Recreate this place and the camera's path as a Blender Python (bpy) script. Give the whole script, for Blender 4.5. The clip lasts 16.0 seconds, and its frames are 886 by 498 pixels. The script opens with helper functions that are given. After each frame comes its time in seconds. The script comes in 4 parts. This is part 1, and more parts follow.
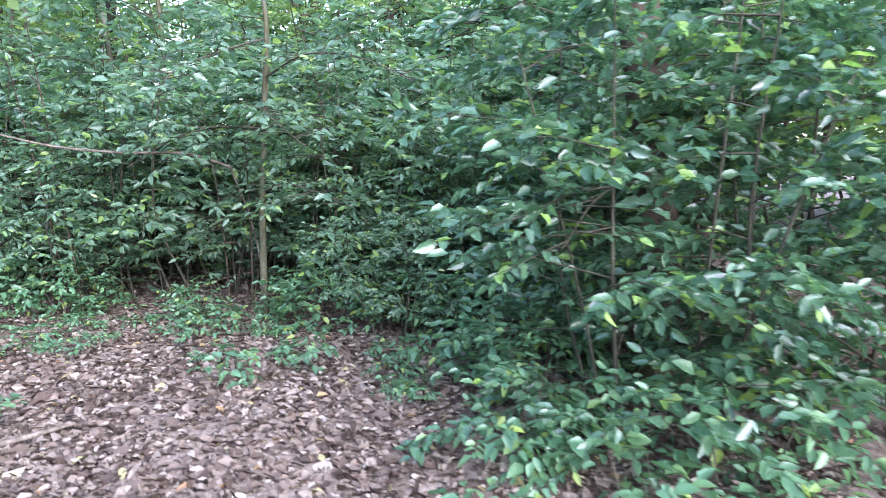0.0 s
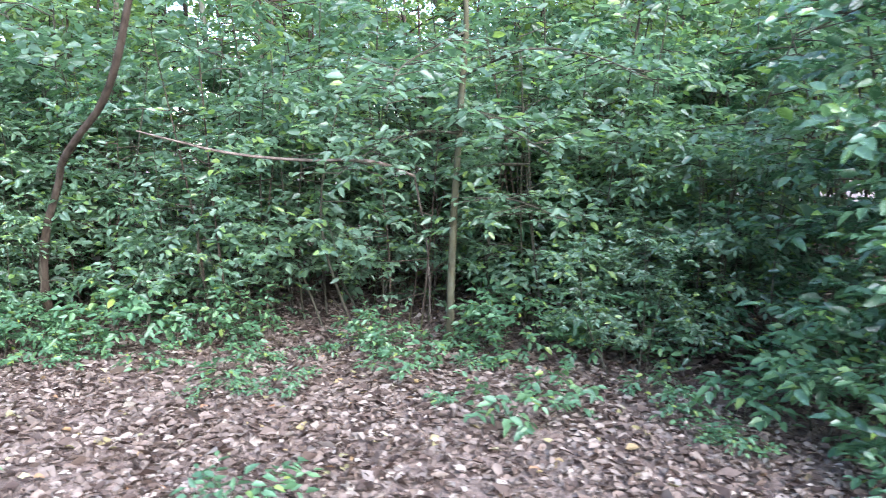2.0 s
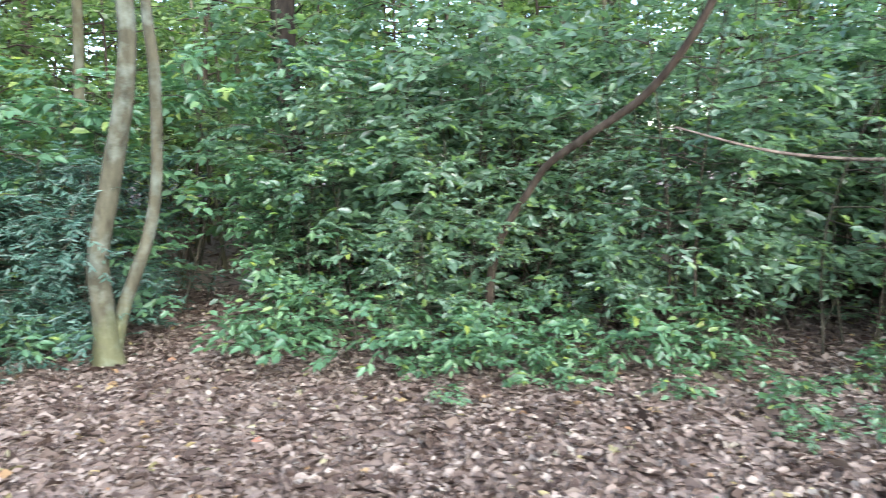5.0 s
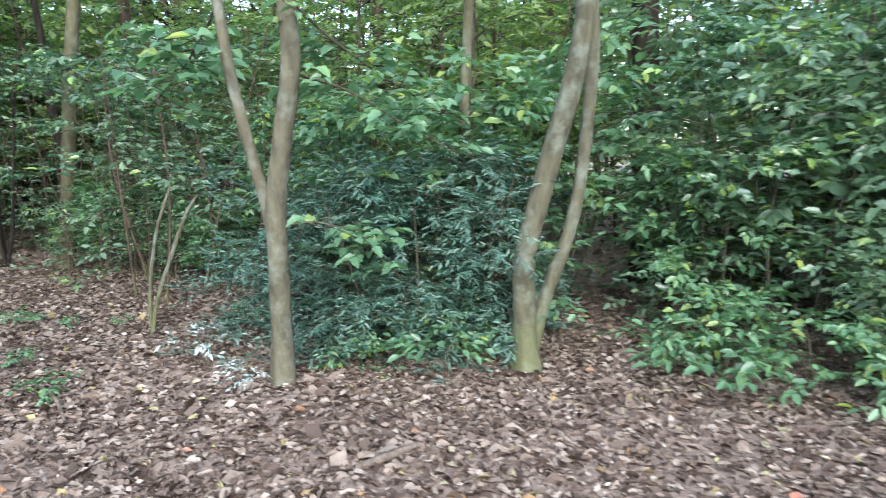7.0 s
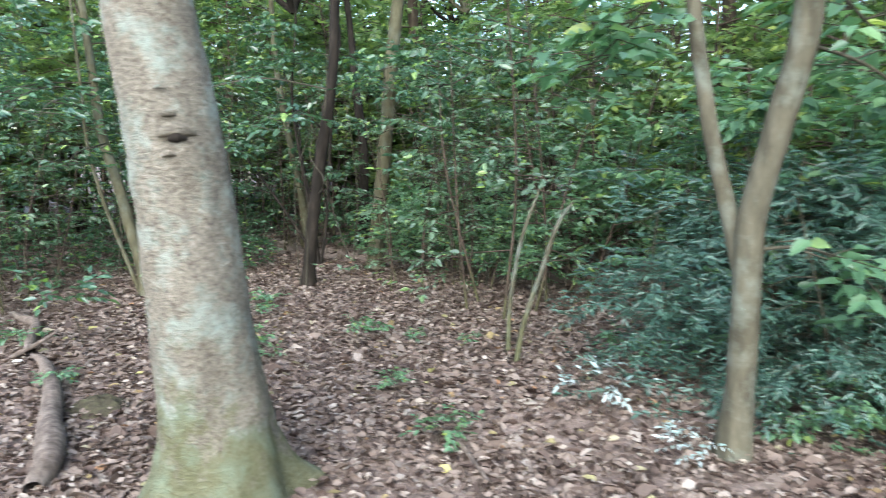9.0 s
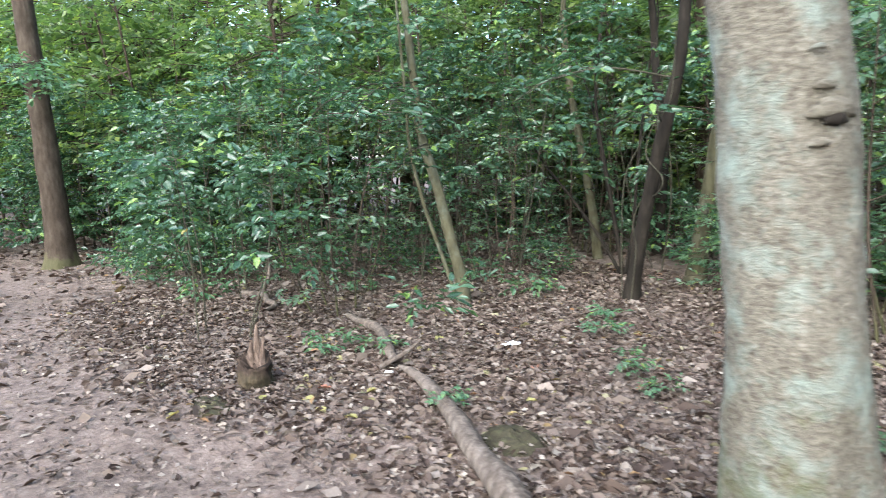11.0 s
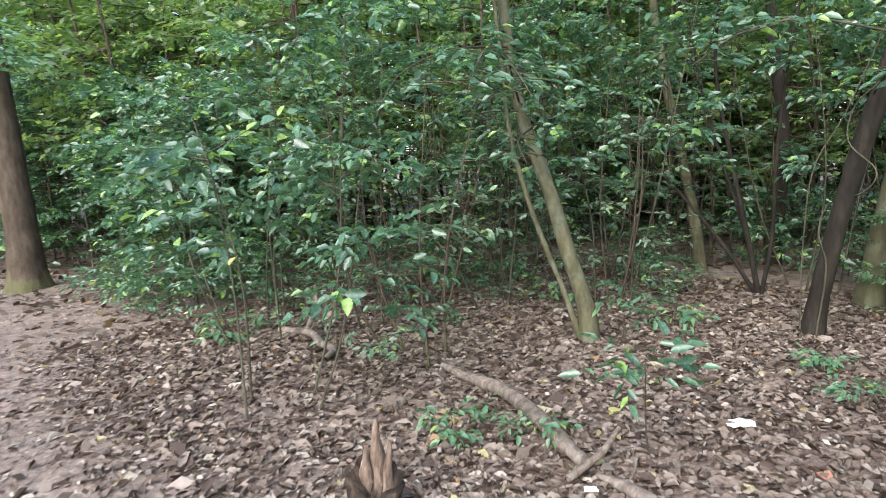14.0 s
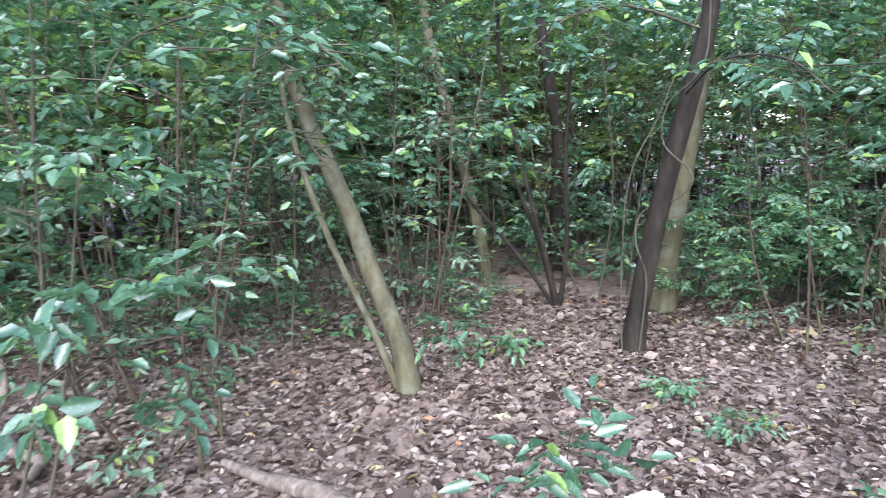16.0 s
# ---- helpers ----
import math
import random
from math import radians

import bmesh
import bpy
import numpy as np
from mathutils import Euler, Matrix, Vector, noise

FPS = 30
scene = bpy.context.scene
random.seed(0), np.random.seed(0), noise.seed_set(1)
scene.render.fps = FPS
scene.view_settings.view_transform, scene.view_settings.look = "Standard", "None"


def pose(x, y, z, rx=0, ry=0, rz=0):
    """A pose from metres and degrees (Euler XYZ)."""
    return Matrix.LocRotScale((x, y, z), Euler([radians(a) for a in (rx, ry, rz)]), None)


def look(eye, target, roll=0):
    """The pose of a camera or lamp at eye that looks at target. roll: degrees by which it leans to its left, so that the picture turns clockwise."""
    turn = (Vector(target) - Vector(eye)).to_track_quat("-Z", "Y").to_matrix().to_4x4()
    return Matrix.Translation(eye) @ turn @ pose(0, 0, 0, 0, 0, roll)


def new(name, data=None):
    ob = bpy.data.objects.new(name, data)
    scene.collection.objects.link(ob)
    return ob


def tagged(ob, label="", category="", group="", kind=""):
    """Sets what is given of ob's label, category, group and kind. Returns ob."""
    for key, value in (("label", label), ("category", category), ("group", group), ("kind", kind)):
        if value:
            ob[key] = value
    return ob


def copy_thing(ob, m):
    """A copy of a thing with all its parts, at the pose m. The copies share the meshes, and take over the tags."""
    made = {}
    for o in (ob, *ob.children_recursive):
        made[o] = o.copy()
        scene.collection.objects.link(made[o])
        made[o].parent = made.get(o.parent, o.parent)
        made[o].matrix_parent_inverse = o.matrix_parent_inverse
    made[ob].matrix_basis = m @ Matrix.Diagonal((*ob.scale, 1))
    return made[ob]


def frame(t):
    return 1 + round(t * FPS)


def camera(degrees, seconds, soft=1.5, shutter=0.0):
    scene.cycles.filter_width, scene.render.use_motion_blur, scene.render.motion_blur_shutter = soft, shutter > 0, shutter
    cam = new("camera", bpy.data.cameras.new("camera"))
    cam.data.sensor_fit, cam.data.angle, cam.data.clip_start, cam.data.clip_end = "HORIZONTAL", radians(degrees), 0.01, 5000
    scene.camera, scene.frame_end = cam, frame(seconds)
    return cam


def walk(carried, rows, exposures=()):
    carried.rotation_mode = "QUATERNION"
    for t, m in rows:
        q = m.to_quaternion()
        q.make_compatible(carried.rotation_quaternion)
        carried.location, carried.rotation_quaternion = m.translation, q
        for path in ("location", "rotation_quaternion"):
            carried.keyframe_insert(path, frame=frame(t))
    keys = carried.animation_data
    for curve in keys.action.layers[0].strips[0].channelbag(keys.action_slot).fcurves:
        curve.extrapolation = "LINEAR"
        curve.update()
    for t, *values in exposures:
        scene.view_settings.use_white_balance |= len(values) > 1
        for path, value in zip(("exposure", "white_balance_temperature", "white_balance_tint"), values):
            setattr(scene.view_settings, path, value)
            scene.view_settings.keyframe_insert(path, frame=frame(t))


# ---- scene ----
# the walk: seconds, x, y, z, yaw, pitch, roll
PATH = [
    (0.0, 4.564, -1.750, 1.440, -8.40, -8.70, 0.0),
    (0.5, 4.191, -1.424, 1.480, -8.99, -8.80, -0.09),
    (1.0, 3.734, -1.277, 1.490, -9.80, -8.50, -0.11),
    (1.5, 3.329, -1.138, 1.465, -10.57, -8.19, -0.33),
    (2.0, 2.893, -0.887, 1.475, -11.00, -8.49, -0.20),
    (2.5, 2.480, -0.706, 1.450, -11.44, -8.09, 0.04),
    (3.0, 2.099, -0.533, 1.440, -11.92, -8.08, -0.13),
    (5.5, -0.155, 0.035, 1.492, 2.40, -8.70, 0.50),
    (6.0, -0.560, 0.074, 1.496, 6.60, -8.60, 0.60),
    (6.5, -0.921, 0.163, 1.465, 11.60, -8.80, 0.70),
    (7.0, -1.224, 0.358, 1.473, 16.80, -9.10, 0.90),
    (7.5, -1.531, 0.501, 1.449, 20.50, -8.90, 1.00),
    (8.0, -1.931, 0.598, 1.453, 23.40, -9.00, 0.80),
    (8.5, -2.347, 0.688, 1.477, 28.70, -9.10, 1.10),
    (9.0, -2.775, 0.657, 1.492, 35.00, -8.90, 1.20),
    (9.5, -3.175, 0.517, 1.508, 38.30, -8.70, 1.20),
    (10.0, -3.544, 0.424, 1.500, 43.50, -8.50, 1.50),
    (12.5, -5.276, 0.117, 1.487, 55.58, -8.30, 2.40),
    (13.0, -5.604, 0.172, 1.477, 54.58, -8.30, 2.50),
    (13.5, -5.966, 0.320, 1.467, 51.58, -8.90, 2.60),
    (14.0, -6.324, 0.497, 1.472, 49.08, -8.70, 2.50),
    (14.5, -6.653, 0.621, 1.485, 43.48, -8.80, 2.20),
    (15.0, -6.934, 0.773, 1.465, 36.28, -8.90, 2.30),
    (15.5, -7.183, 0.973, 1.475, 31.48, -9.30, 2.40),
    (16.0, -7.358, 1.135, 1.465, 25.98, -9.20, 2.40),
]
cam = camera(68.0, 16.0, soft=0.8, shutter=0.4)
walk(cam, [(t, pose(x, y, z, 90 + p, r, w)) for t, x, y, z, w, p, r in PATH],
     exposures=[(0.0, 2.8, 5750, 19), (1.5, 2.9, 5850, 17), (3.2, 2.85, 6000, 15), (5.3, 2.55, 6250, 11), (10.2, 2.35, 6250, 9), (13.0, 2.28, 6850, 9), (15.0, 2.45, 6100, 13), (16.0, 2.75, 5850, 18)])

# ---- sky, sun, exposure ----
world = bpy.data.worlds.new("sky")
scene.world = world
world.use_nodes = True
wn = world.node_tree.nodes
sky = wn.new("ShaderNodeTexSky")
sky.sky_type, sky.sun_disc = "NISHITA", False
sky.sun_elevation, sky.sun_rotation = radians(38), radians(156)
sky.air_density, sky.dust_density = 1.0, 1.5
world.node_tree.links.new(sky.outputs[0], wn["Background"].inputs[0])
wn["Background"].inputs[1].default_value = 0.15
sun = new("sun", bpy.data.lights.new("sun", "SUN"))
sun.data.energy, sun.data.angle, sun.data.color = 1.5, radians(75), (1.0, 0.985, 0.96)
sun.matrix_world = look((4.0, -9.0, 7.7), (0, 0, 0))


# ---- materials ----
def nodes_of(name):
    m = bpy.data.materials.new(name)
    m.use_nodes = True
    nt = m.node_tree
    return m, nt, nt.nodes["Principled BSDF"], nt.links.new


def ramp(nt, stops):
    r = nt.nodes.new("ShaderNodeValToRGB")
    while len(r.color_ramp.elements) < len(stops):
        r.color_ramp.elements.new(0.5)
    for e, (p, c) in zip(r.color_ramp.elements, stops):
        e.position, e.color = p, (*c, 1)
    return r


def noise_node(nt, scale, detail=4.0, rough=0.6, stretch=None):
    n = nt.nodes.new("ShaderNodeTexNoise")
    n.inputs["Scale"].default_value, n.inputs["Detail"].default_value = scale, detail
    n.inputs["Roughness"].default_value = rough
    tc = nt.nodes.new("ShaderNodeTexCoord")
    if stretch:
        mp = nt.nodes.new("ShaderNodeMapping")
        mp.inputs["Scale"].default_value = stretch
        nt.links.new(tc.outputs["Object"], mp.inputs[0])
        nt.links.new(mp.outputs[0], n.inputs["Vector"])
    else:
        nt.links.new(tc.outputs["Object"], n.inputs["Vector"])
    return n


def mix_colour(nt, fac, a, b, kind="MIX"):
    m = nt.nodes.new("ShaderNodeMix")
    m.data_type, m.blend_type = "RGBA", kind
    for sock, value in ((m.inputs[0], fac), (m.inputs[6], a), (m.inputs[7], b)):
        if isinstance(value, (int, float)):
            sock.default_value = value
        elif isinstance(value, tuple):
            sock.default_value = (*value, 1)
        else:
            nt.links.new(value, sock)
    return m.outputs[2]


def leaf_material(name, stops, rough=0.4, through_light=0.35, warm=(1.15, 1.25, 0.8), gloss=0.75):
    """Living or fallen leaves: a colour for each leaf, blotches, a soft gloss, light that comes through."""
    m, nt, bsdf, link = nodes_of(name)
    geo = nt.nodes.new("ShaderNodeNewGeometry")
    r = ramp(nt, stops)
    link(geo.outputs["Random Per Island"], r.inputs[0])
    n = noise_node(nt, 45, 3)
    shade = ramp(nt, [(0.25, (0.65, 0.65, 0.65)), (0.75, (1.25, 1.25, 1.25))])
    link(n.outputs[0], shade.inputs[0])
    col = mix_colour(nt, 0.7, r.outputs[0], shade.outputs[0], "MULTIPLY")
    link(col, bsdf.inputs["Base Color"])
    rr = ramp(nt, [(0.0, (rough * 0.75,) * 3), (1.0, (min(1, rough * 1.35),) * 3)])
    link(n.outputs[0], rr.inputs[0])
    link(rr.outputs[0], bsdf.inputs["Roughness"])
    bsdf.inputs["Specular IOR Level"].default_value = gloss
    tl = nt.nodes.new("ShaderNodeBsdfTranslucent")
    link(mix_colour(nt, 1.0, col, warm, "MULTIPLY"), tl.inputs[0])
    mix = nt.nodes.new("ShaderNodeMixShader")
    mix.inputs[0].default_value = through_light
    link(bsdf.outputs[0], mix.inputs[1])
    link(tl.outputs[0], mix.inputs[2])
    link(mix.outputs[0], nt.nodes["Material Output"].inputs[0])
    return m


def bark_material(name, dark, mid, pale, moss=0.0, moss_top=0.6, scale=1.0, depth=0.5, lichen=0.0, along=0.28):
    """Bark: furrows along the stem, blotches, moss that grows up from the foot, lichen in patches."""
    m, nt, bsdf, link = nodes_of(name)
    fine = noise_node(nt, 14 * scale, 8, 0.68, (1, 1, along))
    big = noise_node(nt, 3.2 * scale, 4, 0.6, (1, 1, 0.6))
    r = ramp(nt, [(0.3, dark), (0.5, mid), (0.72, pale)])
    link(fine.outputs[0], r.inputs[0])
    b = ramp(nt, [(0.3, (0.7, 0.68, 0.62)), (0.7, (1.2, 1.18, 1.15))])
    link(big.outputs[0], b.inputs[0])
    col = mix_colour(nt, 0.8, r.outputs[0], b.outputs[0], "MULTIPLY")
    if lichen:
        ln = noise_node(nt, 6.5, 5, 0.65)
        lr = ramp(nt, [(0.48, (0, 0, 0)), (0.70, (lichen,) * 3)])
        link(ln.outputs[0], lr.inputs[0])
        col = mix_colour(nt, lr.outputs[0], col, (0.27, 0.34, 0.295))
    if moss:
        tc = nt.nodes.new("ShaderNodeTexCoord")
        sep = nt.nodes.new("ShaderNodeSeparateXYZ")
        link(tc.outputs["Object"], sep.inputs[0])
        mr = nt.nodes.new("ShaderNodeMapRange")
        mr.inputs[1].default_value, mr.inputs[2].default_value = moss_top, 0.0
        mr.inputs[3].default_value, mr.inputs[4].default_value = 0.0, 0.62
        link(sep.outputs[2], mr.inputs[0])
        mn = noise_node(nt, 7, 6, 0.7)
        add = nt.nodes.new("ShaderNodeMath")
        link(mr.outputs[0], add.inputs[0])
        link(mn.outputs[0], add.inputs[1])
        cr = ramp(nt, [(0.80, (0, 0, 0)), (0.93, (moss,) * 3)])
        link(add.outputs[0], cr.inputs[0])
        col = mix_colour(nt, cr.outputs[0], col, (0.085, 0.098, 0.035))
    link(col, bsdf.inputs["Base Color"])
    bsdf.inputs["Roughness"].default_value = 0.9
    bsdf.inputs["Specular IOR Level"].default_value = 0.2
    bump = nt.nodes.new("ShaderNodeBump")
    bump.inputs["Strength"].default_value, bump.inputs["Distance"].default_value = depth, 0.02
    link(fine.outputs[0], bump.inputs["Height"])
    link(bump.outputs[0], bsdf.inputs["Normal"])
    return m


LAUREL = leaf_material("laurel_leaf", [(0, (0.040, 0.092, 0.052)), (0.45, (0.070, 0.148, 0.082)), (0.90, (0.104, 0.196, 0.108)), (0.93, (0.18, 0.31, 0.085)), (1, (0.25, 0.38, 0.10))], 0.25, 0.42, gloss=1.0)
HOLLY = leaf_material("small_leaf", [(0, (0.085, 0.155, 0.098)), (0.5, (0.142, 0.240, 0.158)), (0.86, (0.190, 0.295, 0.190)), (0.94, (0.20, 0.33, 0.11)), (1, (0.27, 0.37, 0.10))], 0.30, 0.55, gloss=1.0)
BROAD = leaf_material("broad_leaf", [(0, (0.075, 0.165, 0.090)), (0.6, (0.110, 0.225, 0.118)), (0.92, (0.15, 0.27, 0.12)), (1, (0.27, 0.34, 0.07))], 0.36, 0.45)
YEW = leaf_material("dark_needle", [(0, (0.030, 0.080, 0.060)), (0.6, (0.050, 0.120, 0.088)), (1, (0.078, 0.16, 0.115))], 0.42, 0.3)
FAR = leaf_material("far_leaf", [(0, (0.080, 0.140, 0.052)), (0.5, (0.130, 0.210, 0.075)), (0.85, (0.180, 0.270, 0.085)), (1, (0.30, 0.37, 0.09))], 0.36, 0.55)
SILVER = leaf_material("silvery_leaf", [(0, (0.15, 0.24, 0.22)), (0.5, (0.25, 0.32, 0.31)), (1, (0.42, 0.48, 0.48))], 0.35, 0.15)
LITTER = leaf_material("dead_leaf", [(0, (0.032, 0.020, 0.015)), (0.2, (0.066, 0.045, 0.035)), (0.45, (0.112, 0.083, 0.066)), (0.72, (0.164, 0.129, 0.105)), (0.93, (0.235, 0.197, 0.165)), (0.975, (0.295, 0.262, 0.222)), (0.985, (0.235, 0.225, 0.105)), (1, (0.25, 0.135, 0.072))], 0.6, 0.12, (1.3, 1.0, 0.8), 0.28)
CRUMBS = leaf_material("dry_leaf_crumb", [(0, (0.085, 0.060, 0.048)), (0.4, (0.160, 0.124, 0.101)), (0.8, (0.240, 0.200, 0.167)), (1, (0.32, 0.28, 0.235))], 0.6, 0.1, (1.2, 1.0, 0.8), 0.3)
YELLOW = leaf_material("yellow_leaf", [(0, (0.30, 0.27, 0.07)), (1, (0.38, 0.36, 0.15))], 0.5, 0.25, (1.2, 1.0, 0.5))
ORANGE = leaf_material("orange_leaf", [(0, (0.33, 0.12, 0.075)), (1, (0.42, 0.21, 0.14))], 0.5, 0.2, (1.2, 0.9, 0.6))
BARK_GREY = bark_material("grey_brown_bark", (0.029, 0.029, 0.019), (0.070, 0.068, 0.046), (0.110, 0.107, 0.075), moss=0.4, moss_top=0.9, lichen=0.3)
BARK_FORK = bark_material("smooth_grey_brown_bark", (0.032, 0.030, 0.021), (0.074, 0.070, 0.049), (0.114, 0.108, 0.079), lichen=0.25)
BARK_PALE = bark_material("pale_mossy_bark", (0.078, 0.069, 0.055), (0.168, 0.154, 0.124), (0.262, 0.247, 0.208), moss=0.62, moss_top=1.2, lichen=0.8, scale=2.6, depth=1.0, along=1.7)
BARK_DARK = bark_material("near_black_bark", (0.006, 0.005, 0.004), (0.016, 0.013, 0.010), (0.036, 0.030, 0.024))
BARK_BROWN = bark_material("brown_furrowed_bark", (0.022, 0.016, 0.012), (0.055, 0.042, 0.031), (0.091, 0.074, 0.058), moss=0.4, moss_top=0.5, depth=0.9)
BARK_OLIVE = bark_material("olive_thin_bark", (0.030, 0.029, 0.015), (0.066, 0.063, 0.037), (0.100, 0.096, 0.060), lichen=0.15)
TWIG = bark_material("twig_bark", (0.022, 0.021, 0.015), (0.050, 0.048, 0.034), (0.084, 0.080, 0.058))
DEADWOOD = bark_material("weathered_dead_wood", (0.045, 0.036, 0.030), (0.125, 0.102, 0.087), (0.235, 0.202, 0.175), scale=1.6, depth=0.8)
ROT = bark_material("rotten_wood", (0.014, 0.010, 0.008), (0.036, 0.025, 0.019), (0.085, 0.060, 0.045), moss=0.12, moss_top=0.25, scale=1.5, depth=1.0)


SPLINTER = bark_material("splintered_wood", (0.045, 0.032, 0.026), (0.135, 0.098, 0.078), (0.28, 0.21, 0.17), scale=3.0, depth=1.0)


def ground_material():
    m, nt, bsdf, link = nodes_of("forest_soil")
    fine, mid, wide = noise_node(nt, 60, 8, 0.7), noise_node(nt, 14, 6, 0.7), noise_node(nt, 0.9, 4)
    r = ramp(nt, [(0.30, (0.066, 0.048, 0.040)), (0.5, (0.168, 0.130, 0.110)), (0.72, (0.29, 0.24, 0.208))])
    link(mid.outputs[0], r.inputs[0])
    f = ramp(nt, [(0.3, (0.6, 0.58, 0.55)), (0.7, (1.25, 1.22, 1.2))])
    link(fine.outputs[0], f.inputs[0])
    w = ramp(nt, [(0.35, (0.8, 0.78, 0.75)), (0.65, (1.15, 1.13, 1.12))])
    link(wide.outputs[0], w.inputs[0])
    col = mix_colour(nt, 0.9, mix_colour(nt, 0.9, r.outputs[0], f.outputs[0], "MULTIPLY"), w.outputs[0], "MULTIPLY")
    link(col, bsdf.inputs["Base Color"])
    bsdf.inputs["Roughness"].default_value = 0.95
    bump = nt.nodes.new("ShaderNodeBump")
    bump.inputs["Strength"].default_value, bump.inputs["Distance"].default_value = 0.7, 0.02
    link(fine.outputs[0], bump.inputs["Height"])
    link(bump.outputs[0], bsdf.inputs["Normal"])
    return m


SOIL = ground_material()
MOSS = bark_material("mossy_earth", (0.020, 0.017, 0.012), (0.050, 0.045, 0.028), (0.085, 0.088, 0.045), scale=2.0, depth=1.0, along=1.0)


def plain_material(name, colour, rough):
    m, nt, bsdf, link = nodes_of(name)
    n = noise_node(nt, 30, 4)
    r = ramp(nt, [(0.3, tuple(c * 0.8 for c in colour)), (0.7, colour)])
    link(n.outputs[0], r.inputs[0])
    link(r.outputs[0], bsdf.inputs["Base Color"])
    bsdf.inputs["Roughness"].default_value = rough
    return m


PAPER = plain_material("white_litter_paper", (0.85, 0.85, 0.86), 0.6)


# ---- mesh helpers ----
def part(name, me, material, parent=None, label=""):
    me.materials.clear()
    me.materials.append(material)
    ob = new(name, me)
    ob.parent = parent
    return tagged(ob, label)


def thing(name, place, label, category, group="", turn=0.0, scale=1.0):
    ob = new(name)
    ob.empty_display_size = 0.2
    ob.matrix_basis = pose(*place, 0, 0, turn) @ Matrix.Scale(scale, 4)
    return tagged(ob, label, category, group)


def mesh_from(name, verts, quads, smooth=False):
    """A mesh of quads from number arrays."""
    verts, quads = np.asarray(verts, np.float32), np.asarray(quads, np.int32)
    me = bpy.data.meshes.new(name)
    me.vertices.add(len(verts))
    me.vertices.foreach_set("co", verts.ravel())
    me.loops.add(quads.size)
    me.loops.foreach_set("vertex_index", quads.ravel())
    me.polygons.add(len(quads))
    me.polygons.foreach_set("loop_start", np.arange(len(quads), dtype=np.int32) * 4)
    me.update(calc_edges=True)
    if smooth:
        me.polygons.foreach_set("use_smooth", np.ones(len(quads), bool))
    return me


def unit(a):
    return a / np.maximum(np.linalg.norm(a, axis=-1, keepdims=True), 1e-9)


def leaves_mesh(name, pos, way, up, length, width, simple=False, fold=0.22, droop=0.12):
    """Leaves as pointed ovals folded along the midrib; simple ones are flat diamonds."""
    pos, way = np.asarray(pos), unit(np.asarray(way))
    side = unit(np.cross(way, np.asarray(up)))
    nrm = np.cross(side, way)
    L, W = np.asarray(length)[:, None], np.asarray(width)[:, None]
    n = len(pos)
    tip = pos + way * L - nrm * L * droop
    if simple:
        v = np.stack([pos, pos + way * L * 0.5 + side * W * 0.5, tip, pos + way * L * 0.5 - side * W * 0.5], 1)
        q = np.arange(n)[:, None] * 4 + np.array([0, 1, 2, 3])
        return mesh_from(name, v.reshape(-1, 3), q)
    lift = nrm * W * fold
    r1 = pos + way * L * 0.30 + side * W * 0.46 + lift
    r2 = pos + way * L * 0.68 + side * W * 0.36 + lift * 0.7 - nrm * L * droop * 0.4
    l1 = pos + way * L * 0.30 - side * W * 0.46 + lift
    l2 = pos + way * L * 0.68 - side * W * 0.36 + lift * 0.7 - nrm * L * droop * 0.4
    v = np.stack([pos, r1, r2, tip, l2, l1], 1)
    base = np.arange(n)[:, None] * 6
    q = np.stack([base + np.array([0, 1, 2, 3]), base + np.array([0, 3, 4, 5])], 1).reshape(-1, 4)
    return mesh_from(name, v.reshape(-1, 3), q)


def smooth_line(points, steps):
    """Catmull-Rom through the points."""
    p = np.asarray(points, float)
    p = np.vstack([2 * p[0] - p[1], p, 2 * p[-1] - p[-2]])
    out = []
    for i in range(1, len(p) - 2):
        for k in np.arange(steps) / steps:
            a, b, c, d = p[i - 1:i + 3]
            out.append(0.5 * (2 * b + (c - a) * k + (2 * a - 5 * b + 4 * c - d) * k * k + (3 * b - a - 3 * c + d) * k ** 3))
    return np.array(out + [p[-2]])


def tube(points, radii, sides):
    """Rings along a line: vertices and quads; the ends close to a point."""
    p = np.asarray(points, float)
    r = np.interp(np.linspace(0, 1, len(p)), np.linspace(0, 1, len(radii)), radii)
    t = unit(np.gradient(p, axis=0))
    ref = np.where(np.abs(t[:, 2:3]) > 0.9, [[1.0, 0, 0]], [[0, 0, 1.0]])
    a = unit(np.cross(t, ref))
    for i in range(1, len(a)):
        a[i] = unit(a[i - 1] - t[i] * np.dot(a[i - 1], t[i]))
    b = np.cross(t, a)
    ang = np.arange(sides) * 2 * np.pi / sides
    v = p[:, None] + (a[:, None] * np.cos(ang)[None, :, None] + b[:, None] * np.sin(ang)[None, :, None]) * r[:, None, None]
    i, j = np.meshgrid(np.arange(len(p) - 1), np.arange(sides), indexing="ij")
    k = (j + 1) % sides
    q = np.stack([i * sides + j, i * sides + k, (i + 1) * sides + k, (i + 1) * sides + j], -1).reshape(-1, 4)
    return v.reshape(-1, 3), q


def join(pieces):
    vs, qs, n = [], [], 0
    for v, q in pieces:
        vs.append(v)
        qs.append(q + n)
        n += len(v)
    return np.concatenate(vs), np.concatenate(qs)


